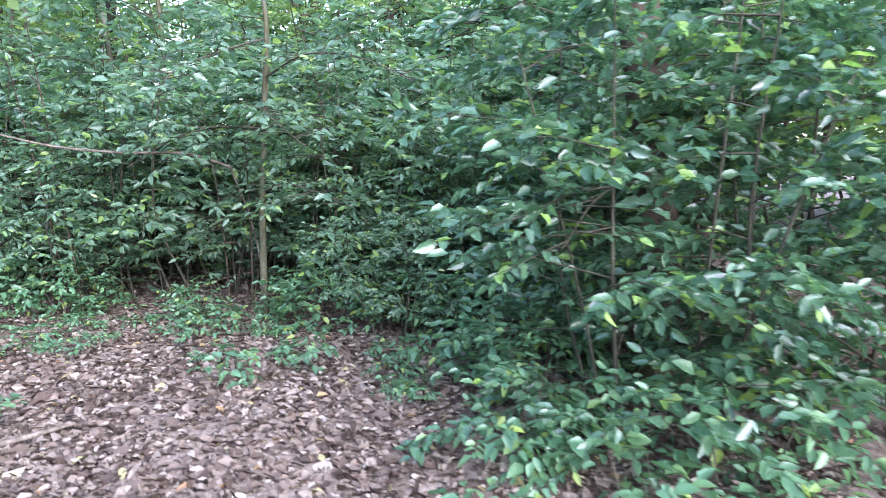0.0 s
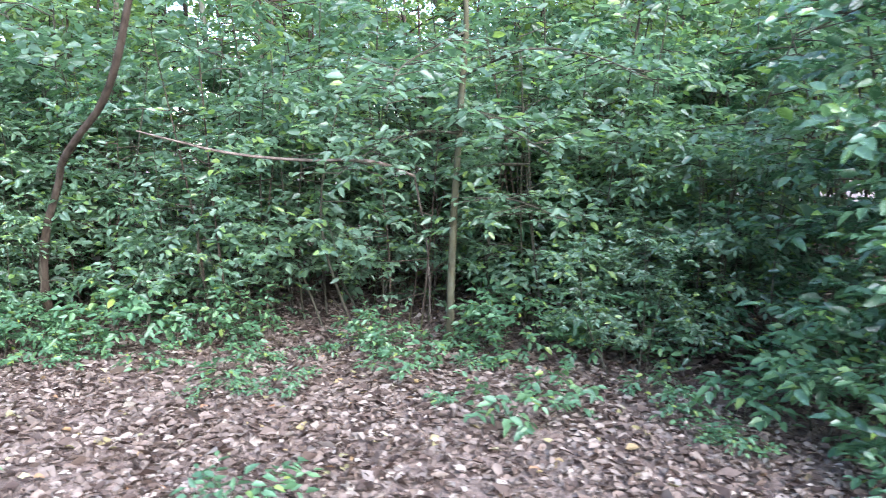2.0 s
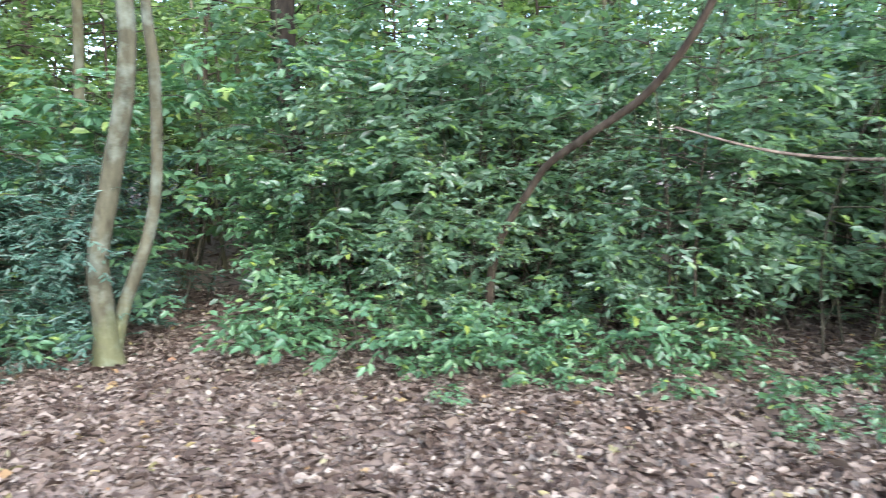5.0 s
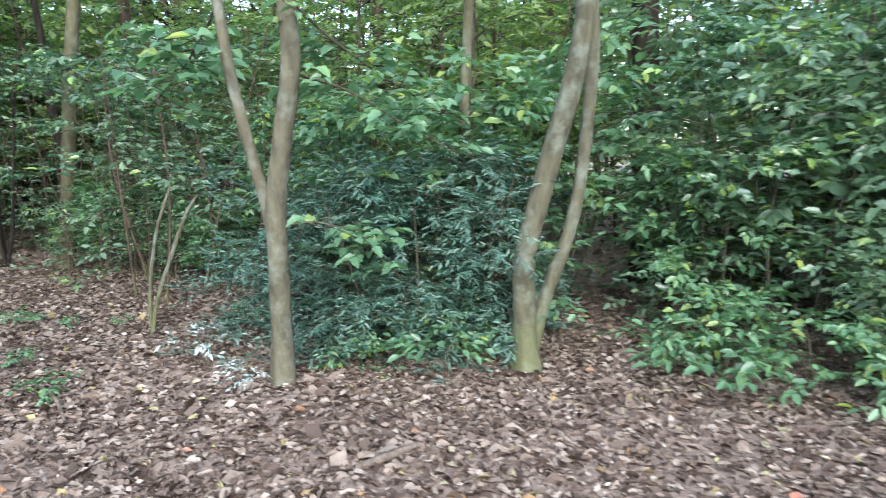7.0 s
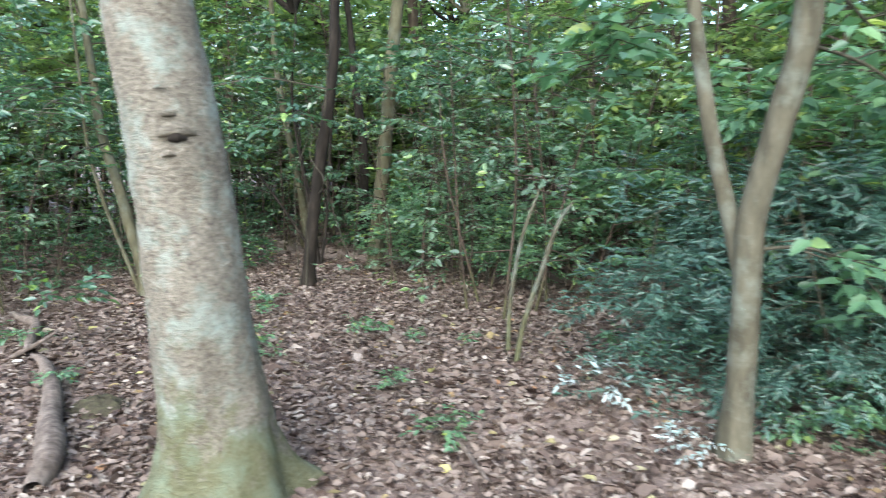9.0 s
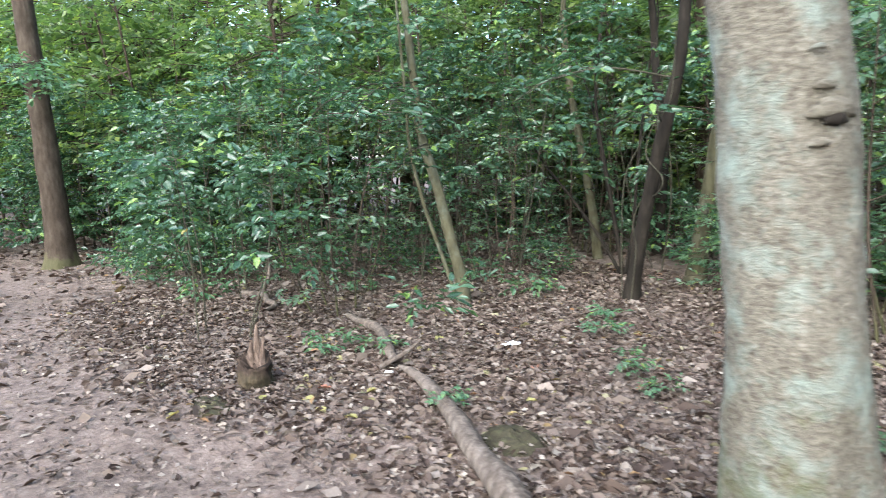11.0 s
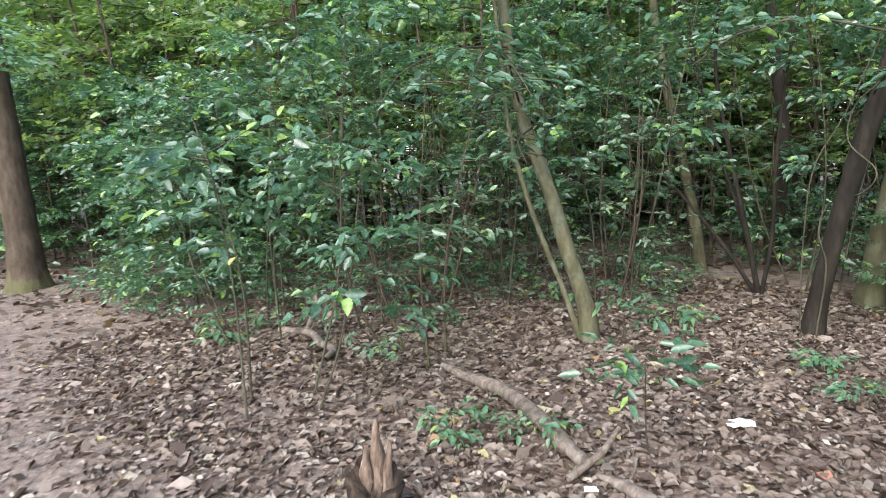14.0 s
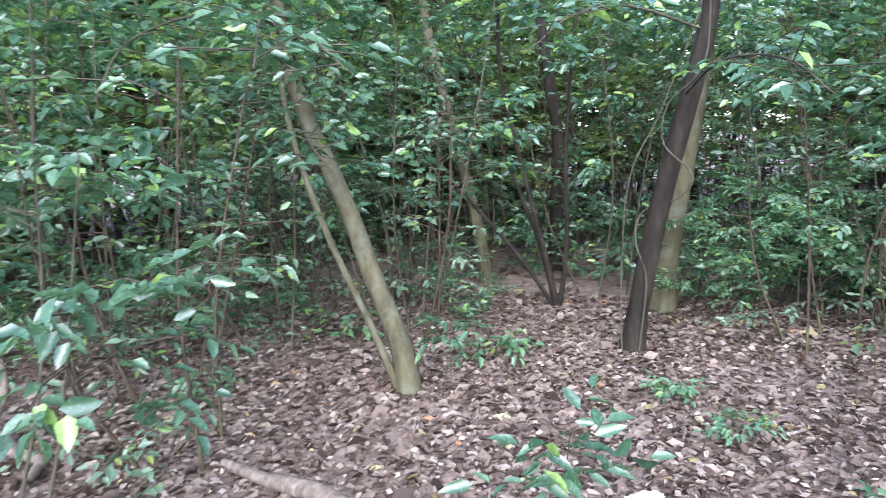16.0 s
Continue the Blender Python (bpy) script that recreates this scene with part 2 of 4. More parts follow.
def join_grown(pieces):
    """Like join, but each piece grows out of the nearest place on the pieces before it."""
    v, q = join(pieces)
    links, n = [], len(pieces[0][0])
    for piece, _ in pieces[1:]:
        d = ((v[:n] - v[n]) ** 2).sum(1)
        a, b = np.argpartition(d, 1)[:2]
        links.append((a, b, n, n + 1))
        n += len(piece)
    return v, np.concatenate([q, np.array(links, int).reshape(-1, 4)])


def stem_mesh(name, points, radii, sides=14, steps=8, rough=0.05, flare=0.0, seed=0, burl=()):
    """A trunk or limb with uneven girth, root flare and burls (height, turn, size)."""
    line = smooth_line(points, steps)
    v, q = tube(line, radii, sides)
    centre = np.repeat(line, sides, 0)
    out = v - centre
    ang = np.arctan2(out[:, 1], out[:, 0])
    z = v[:, 2]
    grow = np.ones(len(v))
    for i, c in enumerate(v):
        grow[i] += rough * 2.2 * noise.noise(Vector((c[0] * 5 + seed * 7.3, c[1] * 5, c[2] * 2.2))) + rough * 1.2 * noise.noise(Vector((c[0] * 17, c[1] * 17 + seed, c[2] * 9)))
    if flare:
        grow += flare * np.exp(-np.maximum(z, 0) / 0.16) * (0.75 + 0.5 * np.sin(ang * 4 + seed) + 0.25 * np.sin(ang * 7 + seed * 2))
    for h, turn, size in burl:
        da = np.angle(np.exp(1j * (ang - turn)))
        grow += size * np.exp(-((z - h) / 0.05) ** 2 - (da / 0.35) ** 2)
    return mesh_from(name, centre + out * grow[:, None], q, True)


# ---- shrubs, saplings, seedlings ----
def plant_meshes(seed, h, spread, stems, branches, twigs, leaves, L, W, low=0.12, droop=0.25, face=0.35, tilt=0.5, simple=False, radius=0.012, lean=0.5):
    """Stems that fork into branches and twigs set with leaves: the wood's mesh and the leaves' mesh."""
    g = np.random.default_rng(seed)
    stems_wood, pos, way, up = [], [], [], []
    for s in range(stems):
        az = 2 * np.pi * (s + g.uniform(-0.4, 0.4)) / stems
        foot = np.array([np.cos(az), np.sin(az), 0]) * 0.06 * spread * min(stems - 1, 3)
        tip = np.array([np.cos(az), np.sin(az), 0]) * spread * lean * g.uniform(0.3, 1.1) + [0, 0, h * g.uniform(0.75, 1.0)]
        mid = (foot * 0.6 + tip * 0.4) + g.normal(0, 0.07 * spread, 3)
        line = smooth_line([foot - [0, 0, 0.04], mid, tip], 5)
        wood = [tube(line, [radius, radius * 0.75, radius * 0.3], 6)]
        stems_wood.append(wood)
        for b in range(branches):
            k = low + (1 - low) * g.uniform() ** 0.8
            f = k * (len(line) - 1)
            i = min(int(f), len(line) - 2)
            p = line[i] + (line[i + 1] - line[i]) * (f - i)
            baz = g.uniform(0, 2 * np.pi)
            d = np.array([np.cos(baz), np.sin(baz), g.uniform(-0.05, 0.6)])
            d = unit(d + 0.5 * np.array([np.cos(az), np.sin(az), 0]))
            n = spread * g.uniform(0.25, 0.62) * (1.1 - 0.5 * k)
            bl = np.array([p + d * n * u + np.array([0, 0, -droop * n * u * u]) + g.normal(0, 0.02, 3) * (u > 0) for u in (0, 0.35, 0.7, 1.0)])
            wood.append(tube(bl, [radius * 0.45, radius * 0.15], 3 if simple else 4))
            for w in range(twigs):
                u = 0.2 + 0.8 * (w + g.uniform(0, 1)) / twigs
                q = np.array([np.interp(u, (0, 0.35, 0.7, 1.0), bl[:, c]) for c in range(3)])
                ta = np.arctan2(d[1], d[0]) + g.choice([-1, 1]) * g.uniform(0.3, 1.3)
                td = unit(np.array([np.cos(ta), np.sin(ta), g.uniform(-0.45, 0.45)]))
                tn = L * leaves * 0.42 * g.uniform(0.7, 1.2)
                if not simple:
                    wood.append(tube(np.array([q, q + td * tn]), [radius * 0.12, radius * 0.06], 3))
                a = np.linspace(0.12, 1.0, leaves)
                lp = q + td * tn * a[:, None]
                turn = np.where(np.arange(leaves) % 2 == 0, 1, -1) * g.uniform(0.5, 1.2, leaves)
                turn[-1] *= 0.2
                c, sn = np.cos(turn), np.sin(turn)
                lw = np.stack([td[0] * c - td[1] * sn, td[0] * sn + td[1] * c, td[2] + g.normal(-0.12, 0.28, leaves)], 1)
                out = unit(np.array([q[0], q[1], 0]) + 1e-4)
                pos.append(lp)
                way.append(lw)
                up.append(np.array([0, 0, 1.0]) + out * face + g.normal(0, tilt, (leaves, 3)))
    pos, way, up = np.concatenate(pos), np.concatenate(way), np.concatenate(up)
    keep = pos[:, 2] > 0.03
    pos, way, up = pos[keep], way[keep], up[keep]
    size = g.uniform(0.6, 1.15, len(pos))
    return [mesh_from("stem", *join_grown(w), True) for w in stems_wood], leaves_mesh("foliage", pos, way, up, L * size, W * size * g.uniform(0.85, 1.1, len(pos)), simple)


def plant_kind(name, label, category, group, material, wood=TWIG, **how):
    """One plant, parked as the first of its kind; returns a function that sets out copies."""
    stems_me, leaf_me = plant_meshes(**how)
    used = []

    def put(x, y, turn=0.0, scale=1.0, z=0.0, note=""):
        if not used:
            ob = thing(name, (x, y, z), note or label, category, group, turn, scale)
            for me in stems_me:
                part("stem", me, wood, ob)
            part("foliage", leaf_me, material, ob)
            used.append(ob)
            return ob
        ob = copy_thing(used[0], pose(x, y, z, 0, 0, turn))
        ob.scale = (scale,) * 3
        if note:
            ob["label"] = note
        return ob
    return put


laurel = [plant_kind("laurel_shrub", "glossy green laurel-like shrub growing from leaf litter", "shrub", "laurel shrubs", LAUREL, seed=11 + i, h=2.5, spread=1.6, stems=6, branches=9, twigs=8, leaves=8, L=0.10, W=0.054, tilt=0.6) for i in range(3)]
holly = [plant_kind("evergreen_shrub", "dense small-leaved evergreen shrub in the wood", "shrub", "evergreen shrubs", HOLLY, seed=31 + i, h=2.4, spread=1.75, stems=6, branches=9, twigs=7, leaves=8, L=0.098, W=0.050, low=0.24, droop=0.32, tilt=0.5) for i in range(3)]
sapling = [plant_kind("sapling", "slender sapling with sparse bright leaves on thin stems", "sapling", "saplings", LAUREL, seed=51 + i, h=3.4, spread=1.2, stems=3, branches=9, twigs=7, leaves=7, L=0.085, W=0.047, low=0.45, radius=0.011, lean=0.6) for i in range(3)]
thicket = [plant_kind("thicket_shrub", "tall leafy thicket shrub deeper in the wood", "shrub", "thicket shrubs", FAR, seed=71 + i, h=3.8, spread=2.4, stems=6, branches=11, twigs=7, leaves=8, L=0.150, W=0.075, low=0.30, tilt=0.6, simple=True, radius=0.02) for i in range(3)]
yew = [plant_kind("dark_evergreen_shrub", "dark green feathery evergreen shrub with drooping sprays", "shrub", "dark evergreen shrubs", YEW, seed=91 + i, h=1.5, spread=1.35, stems=5, branches=10, twigs=10, leaves=15, L=0.062, W=0.019, low=0.08, droop=0.6, face=0.7) for i in range(2)]
seedling = [plant_kind("seedling", "low broad-leaved green seedling among fallen leaves", "seedling", "seedlings", BROAD, seed=111 + i, h=0.26, spread=0.34, stems=3, branches=3, twigs=2, leaves=5, L=0.085, W=0.048, low=0.4, radius=0.004, tilt=0.35) for i in range(4)]
bramble = [plant_kind("undergrowth_plant", "knee-high leafy green undergrowth at the clearing's edge", "undergrowth", "undergrowth", BROAD, seed=131 + i, h=0.55, spread=0.75, stems=5, branches=5, twigs=4, leaves=6, L=0.085, W=0.046, low=0.15, radius=0.006, tilt=0.4) for i in range(3)]
broadleaf = [plant_kind("broadleaf_shrub", "light green broad-leaved shrub with layered sprays", "shrub", "broadleaf shrubs", BROAD, seed=151 + i, h=2.2, spread=1.5, stems=4, branches=9, twigs=7, leaves=7, L=0.105, W=0.058, low=0.3, tilt=0.35) for i in range(2)]

airy = [plant_kind("young_tree", "airy young tree with drooping sprays of large glossy leaves", "tree", "airy young trees", LAUREL, seed=181 + i, h=3.3, spread=1.8, stems=3, branches=9, twigs=6, leaves=6, L=0.108, W=0.060, low=0.5, droop=0.22, tilt=0.55, radius=0.011) for i in range(3)]
bigleaf = [plant_kind("young_laurel", "young shrub with few stems and large glossy leaves", "shrub", "young laurels", LAUREL, seed=191 + i, h=2.0, spread=1.4, stems=4, branches=7, twigs=4, leaves=5, L=0.110, W=0.064, low=0.46, droop=0.18, tilt=0.6, radius=0.009) for i in range(2)]
understory = [plant_kind("understory_tree", "tall thin understory tree with dense leafy sprays", "tree", "understory trees", FAR, wood=BARK_BROWN, seed=201 + i, h=5.6, spread=2.8, stems=3, branches=15, twigs=9, leaves=9, L=0.125, W=0.062, low=0.32, droop=0.3, tilt=0.6, simple=True, radius=0.035) for i in range(3)]

twiggy = [plant_kind("twiggy_sapling", "thin dark multi-stemmed sapling with few leaves and bare twigs", "sapling", "twiggy saplings", HOLLY, wood=BARK_BROWN, seed=221 + i, h=2.9, spread=1.5, stems=4, branches=11, twigs=3, leaves=4, L=0.085, W=0.043, low=0.12, droop=0.12, tilt=0.5, radius=0.013, lean=0.7) for i in range(3)]
low_spray = [plant_kind("woodland_seedling_bush", "low sparse green bush on the shaded forest floor", "shrub", "low woodland bushes", LAUREL, seed=231 + i, h=0.95, spread=0.95, stems=4, branches=6, twigs=4, leaves=6, L=0.095, W=0.046, low=0.25, radius=0.007, tilt=0.5) for i in range(3)]

rng = np.random.default_rng(5)


def pick(kinds):
    return kinds[int(rng.integers(len(kinds)))]


# ---- the ground: one sheet to the horizon, a trodden dirt path, leaf litter ----
TRAIL = np.array([(-60, 1.6), (-30, 0.7), (-18, 0.55), (-13.5, 1.1), (-11, 0.8), (-9, 0.35), (-7, 0.8), (-5, 0.3), (-2.5, -0.3), (1, -0.9), (4.5, -2.3), (14, -5.0), (60, -14)])
TRAIL_HALF = np.array([0.5, 0.5, 0.4, 0.32, 0.46, 0.78, 1.05, 1.0, 0.7, 0.5, 0.5, 0.5, 0.5])


def trail_offset(x, y):
    """Distance from the trail's edge, below zero on the trail."""
    return np.abs(y - np.interp(x, TRAIL[:, 0], TRAIL[:, 1])) - np.interp(x, TRAIL[:, 0], TRAIL_HALF)


def height(x, y):
    """The ground's gentle unevenness, with the trail a little sunk."""
    bumps = 0.022 * np.sin(x * 1.7 + 0.6 * y) * np.sin(y * 1.3 - 0.4 * x) + 0.012 * np.sin(x * 4.1 + 1.0) * np.sin(y * 3.7)
    return bumps - 0.025 * np.clip(0.5 - trail_offset(x, y) / 0.6, 0, 1)


def build_ground():
    xs = np.concatenate([[-900, -200, -80, -40, -26], np.arange(-20, 12, 0.16), [14, 18, 26, 50, 200, 900]])
    ys = np.concatenate([[-900, -200, -60, -25, -12], np.arange(-6, 14, 0.16), [16, 20, 30, 60, 200, 900]])
    X, Y = np.meshgrid(xs, ys, indexing="ij")
    Z = height(X, Y)
    Z += rng.normal(0, 0.006, Z.shape) * (np.abs(X) < 20)
    n = len(ys)
    i, j = np.meshgrid(np.arange(len(xs) - 1), np.arange(n - 1), indexing="ij")
    q = np.stack([i * n + j, (i + 1) * n + j, (i + 1) * n + j + 1, i * n + j + 1], -1).reshape(-1, 4)
    ob = part("ground", mesh_from("ground", np.stack([X, Y, Z], -1).reshape(-1, 3), q, True), SOIL)
    tagged(ob, "brown forest floor with a trodden dirt path", "ground", kind="structure")


build_ground()


def scatter_litter(name, label, count, box, size, simple, keep_on_trail, lift=0.012):
    x = rng.uniform(box[0], box[1], count)
    y = rng.uniform(box[2], box[3], count)
    chance = np.clip(0.5 + trail_offset(x, y) / 0.5, 0, 1) * (1 - keep_on_trail) + keep_on_trail
    drift = 0.75 + 0.25 * np.sin(x * 2.3 + 1.3 * np.sin(y * 1.9)) * np.sin(y * 2.1)
    ok = rng.uniform(size=count) < chance * drift
    x, y = x[ok], y[ok]
    n = len(x)
    a = rng.uniform(0, 2 * np.pi, n)
    way = np.stack([np.cos(a), np.sin(a), rng.normal(0, 0.22, n)], 1)
    up = np.array([0, 0, 1.0]) + rng.normal(0, 0.6, (n, 3))
    L = size * rng.uniform(0.4, 1.55, n)
    pos = np.stack([x, y, height(x, y) + lift * rng.uniform(0.4, 1.8, n)], 1) - way * L[:, None] * 0.5
    pos[:, 2] = np.maximum(pos[:, 2], height(x, y) + 0.004)
    me = leaves_mesh(name, pos, way, up, L, L * rng.uniform(0.42, 0.7, n), simple, fold=0.28, droop=0.1)
    tagged(part(name, me, CRUMBS if name == "leaf_crumbs" else LITTER), label, "leaf litter", kind="stuff")


scatter_litter("leaf_litter", "dry brown and tan fallen leaves covering the ground", 165000, (-12.5, 7.0, 0.4, 7.0), 0.053, False, 0.07)
scatter_litter("leaf_litter", "dry fallen leaves on the forest floor further off", 90000, (-26, 12, 1.0, 24), 0.10, True, 0.05)
scatter_litter("leaf_litter", "dark fallen leaves heaped beside the dirt path", 17000, (-18, -8.5, -3.0, 0.8), 0.08, False, 0.03)
scatter_litter("leaf_litter", "scattered fallen leaves across the open forest floor", 75000, (-18, 14, -9.0, 1.2), 0.075, True, 0.12)
scatter_litter("leaf_crumbs", "small broken bits of dead leaf between the fallen leaves", 56000, (-11.5, 6.5, 0.6, 6.0), 0.032, True, 0.25, 0.022)
scatter_litter("leaf_crumbs", "crumbled leaf fragments strewn over the dirt path", 30000, (-14, 0, -1.5, 3.0), 0.028, True, 0.8, 0.004)


# ---- trees ----
def crown_meshes(seed, base, radius, high, count, L):
    """Limbs and a loose crown of leaf clumps with gaps."""
    g = np.random.default_rng(seed)
    limbs, pos = [], []
    for i in range(7):
        a = g.uniform(0, 2 * np.pi)
        tip = base + np.array([np.cos(a) * radius * g.uniform(0.5, 0.95), np.sin(a) * radius * g.uniform(0.5, 0.95), high * g.uniform(0.2, 0.95)])
        mid = base * 0.5 + tip * 0.5 + np.array([0, 0, -0.12 * high])
        line = smooth_line([base - [0, 0, 0.3], mid, tip], 4)
        limbs.append((line, 0.05))
        for k in range(6):
            c = line[g.integers(3, len(line))] + g.normal(0, radius * 0.22, 3)
            pos.append(c + g.normal(0, 1, (count // 42, 3)) * np.array([0.42, 0.42, 0.22]) * radius * 0.42)
    pos = np.concatenate(pos)
    n = len(pos)
    a = g.uniform(0, 2 * np.pi, n)
    way = np.stack([np.cos(a), np.sin(a), g.normal(-0.2, 0.35, n)], 1)
    up = np.array([0, 0, 1.0]) + g.normal(0, 0.5, (n, 3))
    return limbs, leaves_mesh("crown", pos, way, up, L * g.uniform(0.6, 1.2, n), L * 0.5 * g.uniform(0.7, 1.1, n), True)


def tree(place, label, bark, stems, top=7.5, crown=1.8, seed=0, sides=14, flare=0.35, name="tree", rough=0.05, burl=(), leaves=900):
    """A tree: stems are (points from the foot, radii); each carries on up to the crown."""
    x, y = place
    ob = thing(name, (x, y, height(x, y) - 0.03), label, "tree")
    g = np.random.default_rng(900 + seed)
    for i, (pts, radii) in enumerate(stems):
        p = [np.array(q, float) - [x, y, 0] for q in pts]
        d = p[-1] - p[-2]
        d = d / np.linalg.norm(d)
        d = unit(d * 0.6 + np.array([0, 0, 0.6]))
        rise = top * (1.0 if i == 0 else 0.8) - p[-1][2]
        if rise > 0.5:
            p += [p[-1] + d * rise * 0.5 + g.normal(0, 0.1, 3) * [1, 1, 0], p[-1] + d * rise + g.normal(0, 0.2, 3) * [1, 1, 0]]
            radii = list(radii) + [radii[-1] * 0.75, radii[-1] * 0.35]
        else:
            radii = list(radii)
        part("trunk" if i == 0 else "stem", stem_mesh("trunk", p, radii, sides, 8, rough, flare if i == 0 else 0, seed + i, burl if i == 0 else ()), bark, ob)
        if rise > 0.5 and leaves and i == 0:
            limbs, leaf_me = crown_meshes(seed, p[-1] - [0, 0, 0.8], crown, 2.2, leaves, 0.17)
            for line, r in limbs:
                part("limb", mesh_from("limb", *tube(line, [r, r * 0.3], 7), True), bark, ob)
            part("crown", leaf_me, FAR, ob, "leafy green crown")
    return ob


tree((-1.93, 4.47), "twin-stemmed grey-brown tree with a pale mossy foot", BARK_GREY,
     [([(-1.93, 4.47, -0.05), (-1.93, 4.46, 0.35), (-1.92, 4.44, 0.8), (-1.78, 4.42, 1.35), (-1.60, 4.34, 2.0), (-1.56, 4.30, 2.6)], [0.105, 0.075, 0.068, 0.066, 0.06, 0.055]),
      ([(-1.89, 4.50, 0.12), (-1.83, 4.58, 0.45), (-1.68, 4.68, 0.9), (-1.60, 4.71, 1.35), (-1.54, 4.64, 2.05), (-1.55, 4.60, 2.6)], [0.05, 0.048, 0.044, 0.042, 0.04, 0.036])], seed=1, flare=0.25)
forked = tree((-3.36, 3.86), "forked slender tree with smooth grey-brown bark", BARK_FORK,
     [([(-3.37, 3.87, -0.05), (-3.34, 3.84, 0.4), (-3.33, 3.83, 0.9), (-3.32, 3.83, 1.2), (-3.24, 3.80, 1.55), (-3.15, 3.78, 2.0), (-3.16, 3.76, 2.6)], [0.085, 0.066, 0.063, 0.062, 0.06, 0.056, 0.05]),
      ([(-3.34, 3.84, 0.85), (-3.42, 3.88, 1.15), (-3.52, 3.87, 1.55), (-3.59, 3.82, 2.0), (-3.66, 3.78, 2.6)], [0.045, 0.042, 0.038, 0.034, 0.03])], seed=2, flare=0.2)
big = tree((-5.11, 2.215), "thick pale tree trunk with lichen, knots and a mossy flared foot", BARK_PALE,
           [([(-5.070, 2.245, -0.06), (-5.070, 2.235, 0.25), (-5.090, 2.225, 0.6), (-5.110, 2.215, 1.1), (-5.150, 2.195, 1.6), (-5.210, 2.175, 2.2), (-5.270, 2.155, 3.0)], [0.27, 0.235, 0.205, 0.19, 0.182, 0.172, 0.165])],
           seed=3, sides=48, flare=0.62, top=10, crown=2.8, rough=0.05, burl=[(1.57, -0.42, 0.16), (1.44, -0.5, 0.10), (1.70, -0.5, 0.09), (0.95, -0.9, 0.06)], leaves=2600)


def knot(z, turn, size, hollow):
    """A healed branch scar on the thick trunk: a raised lip, and a dark strip under it coloured as a hollow's shade."""
    c = np.array([-0.04, -0.02, z])
    d = np.array([np.cos(turn), np.sin(turn), 0])
    s = np.array([-d[1], d[0], 0])
    lip = [c + d * (0.186 + 0.016 * np.sin(k * np.pi)) + s * (k - 0.5) * 2.6 * size + np.array([0, 0, 0.4 * size * np.sin(k * np.pi)]) for k in (0, 0.25, 0.5, 0.75, 1)]
    part("knot", stem_mesh("knot", lip, [size * 0.12, size * 0.42, size * 0.5, size * 0.4, size * 0.1], 10, 6, 0.2, 0, 4), BARK_PALE, big, "raised bark scar")
    if hollow:
        # no cavity is cut: near-black bark, slightly proud, imitates its shade
        low = [p + d * 0.004 - np.array([0, 0, size * 0.55]) for p in lip[1:4]]
        part("hollow_shade", stem_mesh("hollow_shade", low, [size * 0.14, size * 0.34, size * 0.1], 9, 6, 0.2, 0, 6), BARK_DARK, big, "dark strip coloured as the shade of a bark hollow")


knot(1.575, -0.50, 0.054, True)
knot(1.645, -0.62, 0.024, False)
knot(1.50, -0.66, 0.022, False)
knot(1.74, -0.74, 0.018, False)
leaning = tree((-9.26, 4.42), "leaning slender tree with olive-grey bark", BARK_OLIVE,
     [([(-9.24, 4.40, -0.05), (-9.28, 4.40, 0.3), (-9.46, 4.40, 0.75), (-9.63, 4.41, 1.19), (-9.9, 4.43, 1.75), (-10.1, 4.5, 2.4)], [0.075, 0.062, 0.06, 0.056, 0.05, 0.046]),
      ([(-9.27, 4.36, 0.0), (-9.42, 4.30, 0.45), (-9.66, 4.26, 1.0), (-9.86, 4.25, 1.6), (-9.98, 4.3, 2.2)], [0.025, 0.022, 0.02, 0.018, 0.016])], seed=4, flare=0.15)
dark_lean = tree((-8.17, 5.66), "dark leaning tree trunk in leaf litter", BARK_DARK,
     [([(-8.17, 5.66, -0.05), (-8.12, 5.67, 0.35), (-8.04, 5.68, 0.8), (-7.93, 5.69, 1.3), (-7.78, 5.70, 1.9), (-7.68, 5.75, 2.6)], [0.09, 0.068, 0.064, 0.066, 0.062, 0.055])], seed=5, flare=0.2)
tree((-8.1, 6.75), "olive upright tree trunk behind a darker one", BARK_OLIVE,
     [([(-8.12, 6.75, -0.05), (-8.05, 6.76, 0.6), (-7.93, 6.78, 1.4), (-7.8, 6.8, 2.4)], [0.115, 0.088, 0.084, 0.08])], seed=6, flare=0.2)
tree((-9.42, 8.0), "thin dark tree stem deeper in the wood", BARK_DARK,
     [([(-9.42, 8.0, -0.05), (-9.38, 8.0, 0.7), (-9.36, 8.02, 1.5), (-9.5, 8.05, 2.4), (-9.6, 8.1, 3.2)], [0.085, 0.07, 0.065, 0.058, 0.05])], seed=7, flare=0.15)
tree((-9.95, 7.4), "slender grey-green leaning tree in the wood", BARK_OLIVE,
     [([(-9.95, 7.4, -0.05), (-10.05, 7.42, 0.6), (-10.25, 7.45, 1.4), (-10.5, 7.5, 2.3), (-10.7, 7.6, 3.2)], [0.075, 0.062, 0.056, 0.05, 0.044])], seed=8, flare=0.15)
wayside = tree((-15.6, 1.78), "upright brown tree with furrowed bark beside the path", BARK_BROWN,
     [([(-15.6, 1.78, -0.05), (-15.63, 1.78, 0.6), (-15.72, 1.77, 1.6), (-15.9, 1.75, 3.0), (-16.0, 1.72, 4.2)], [0.24, 0.185, 0.17, 0.155, 0.14])], seed=9, flare=0.3, top=9, crown=2.4)
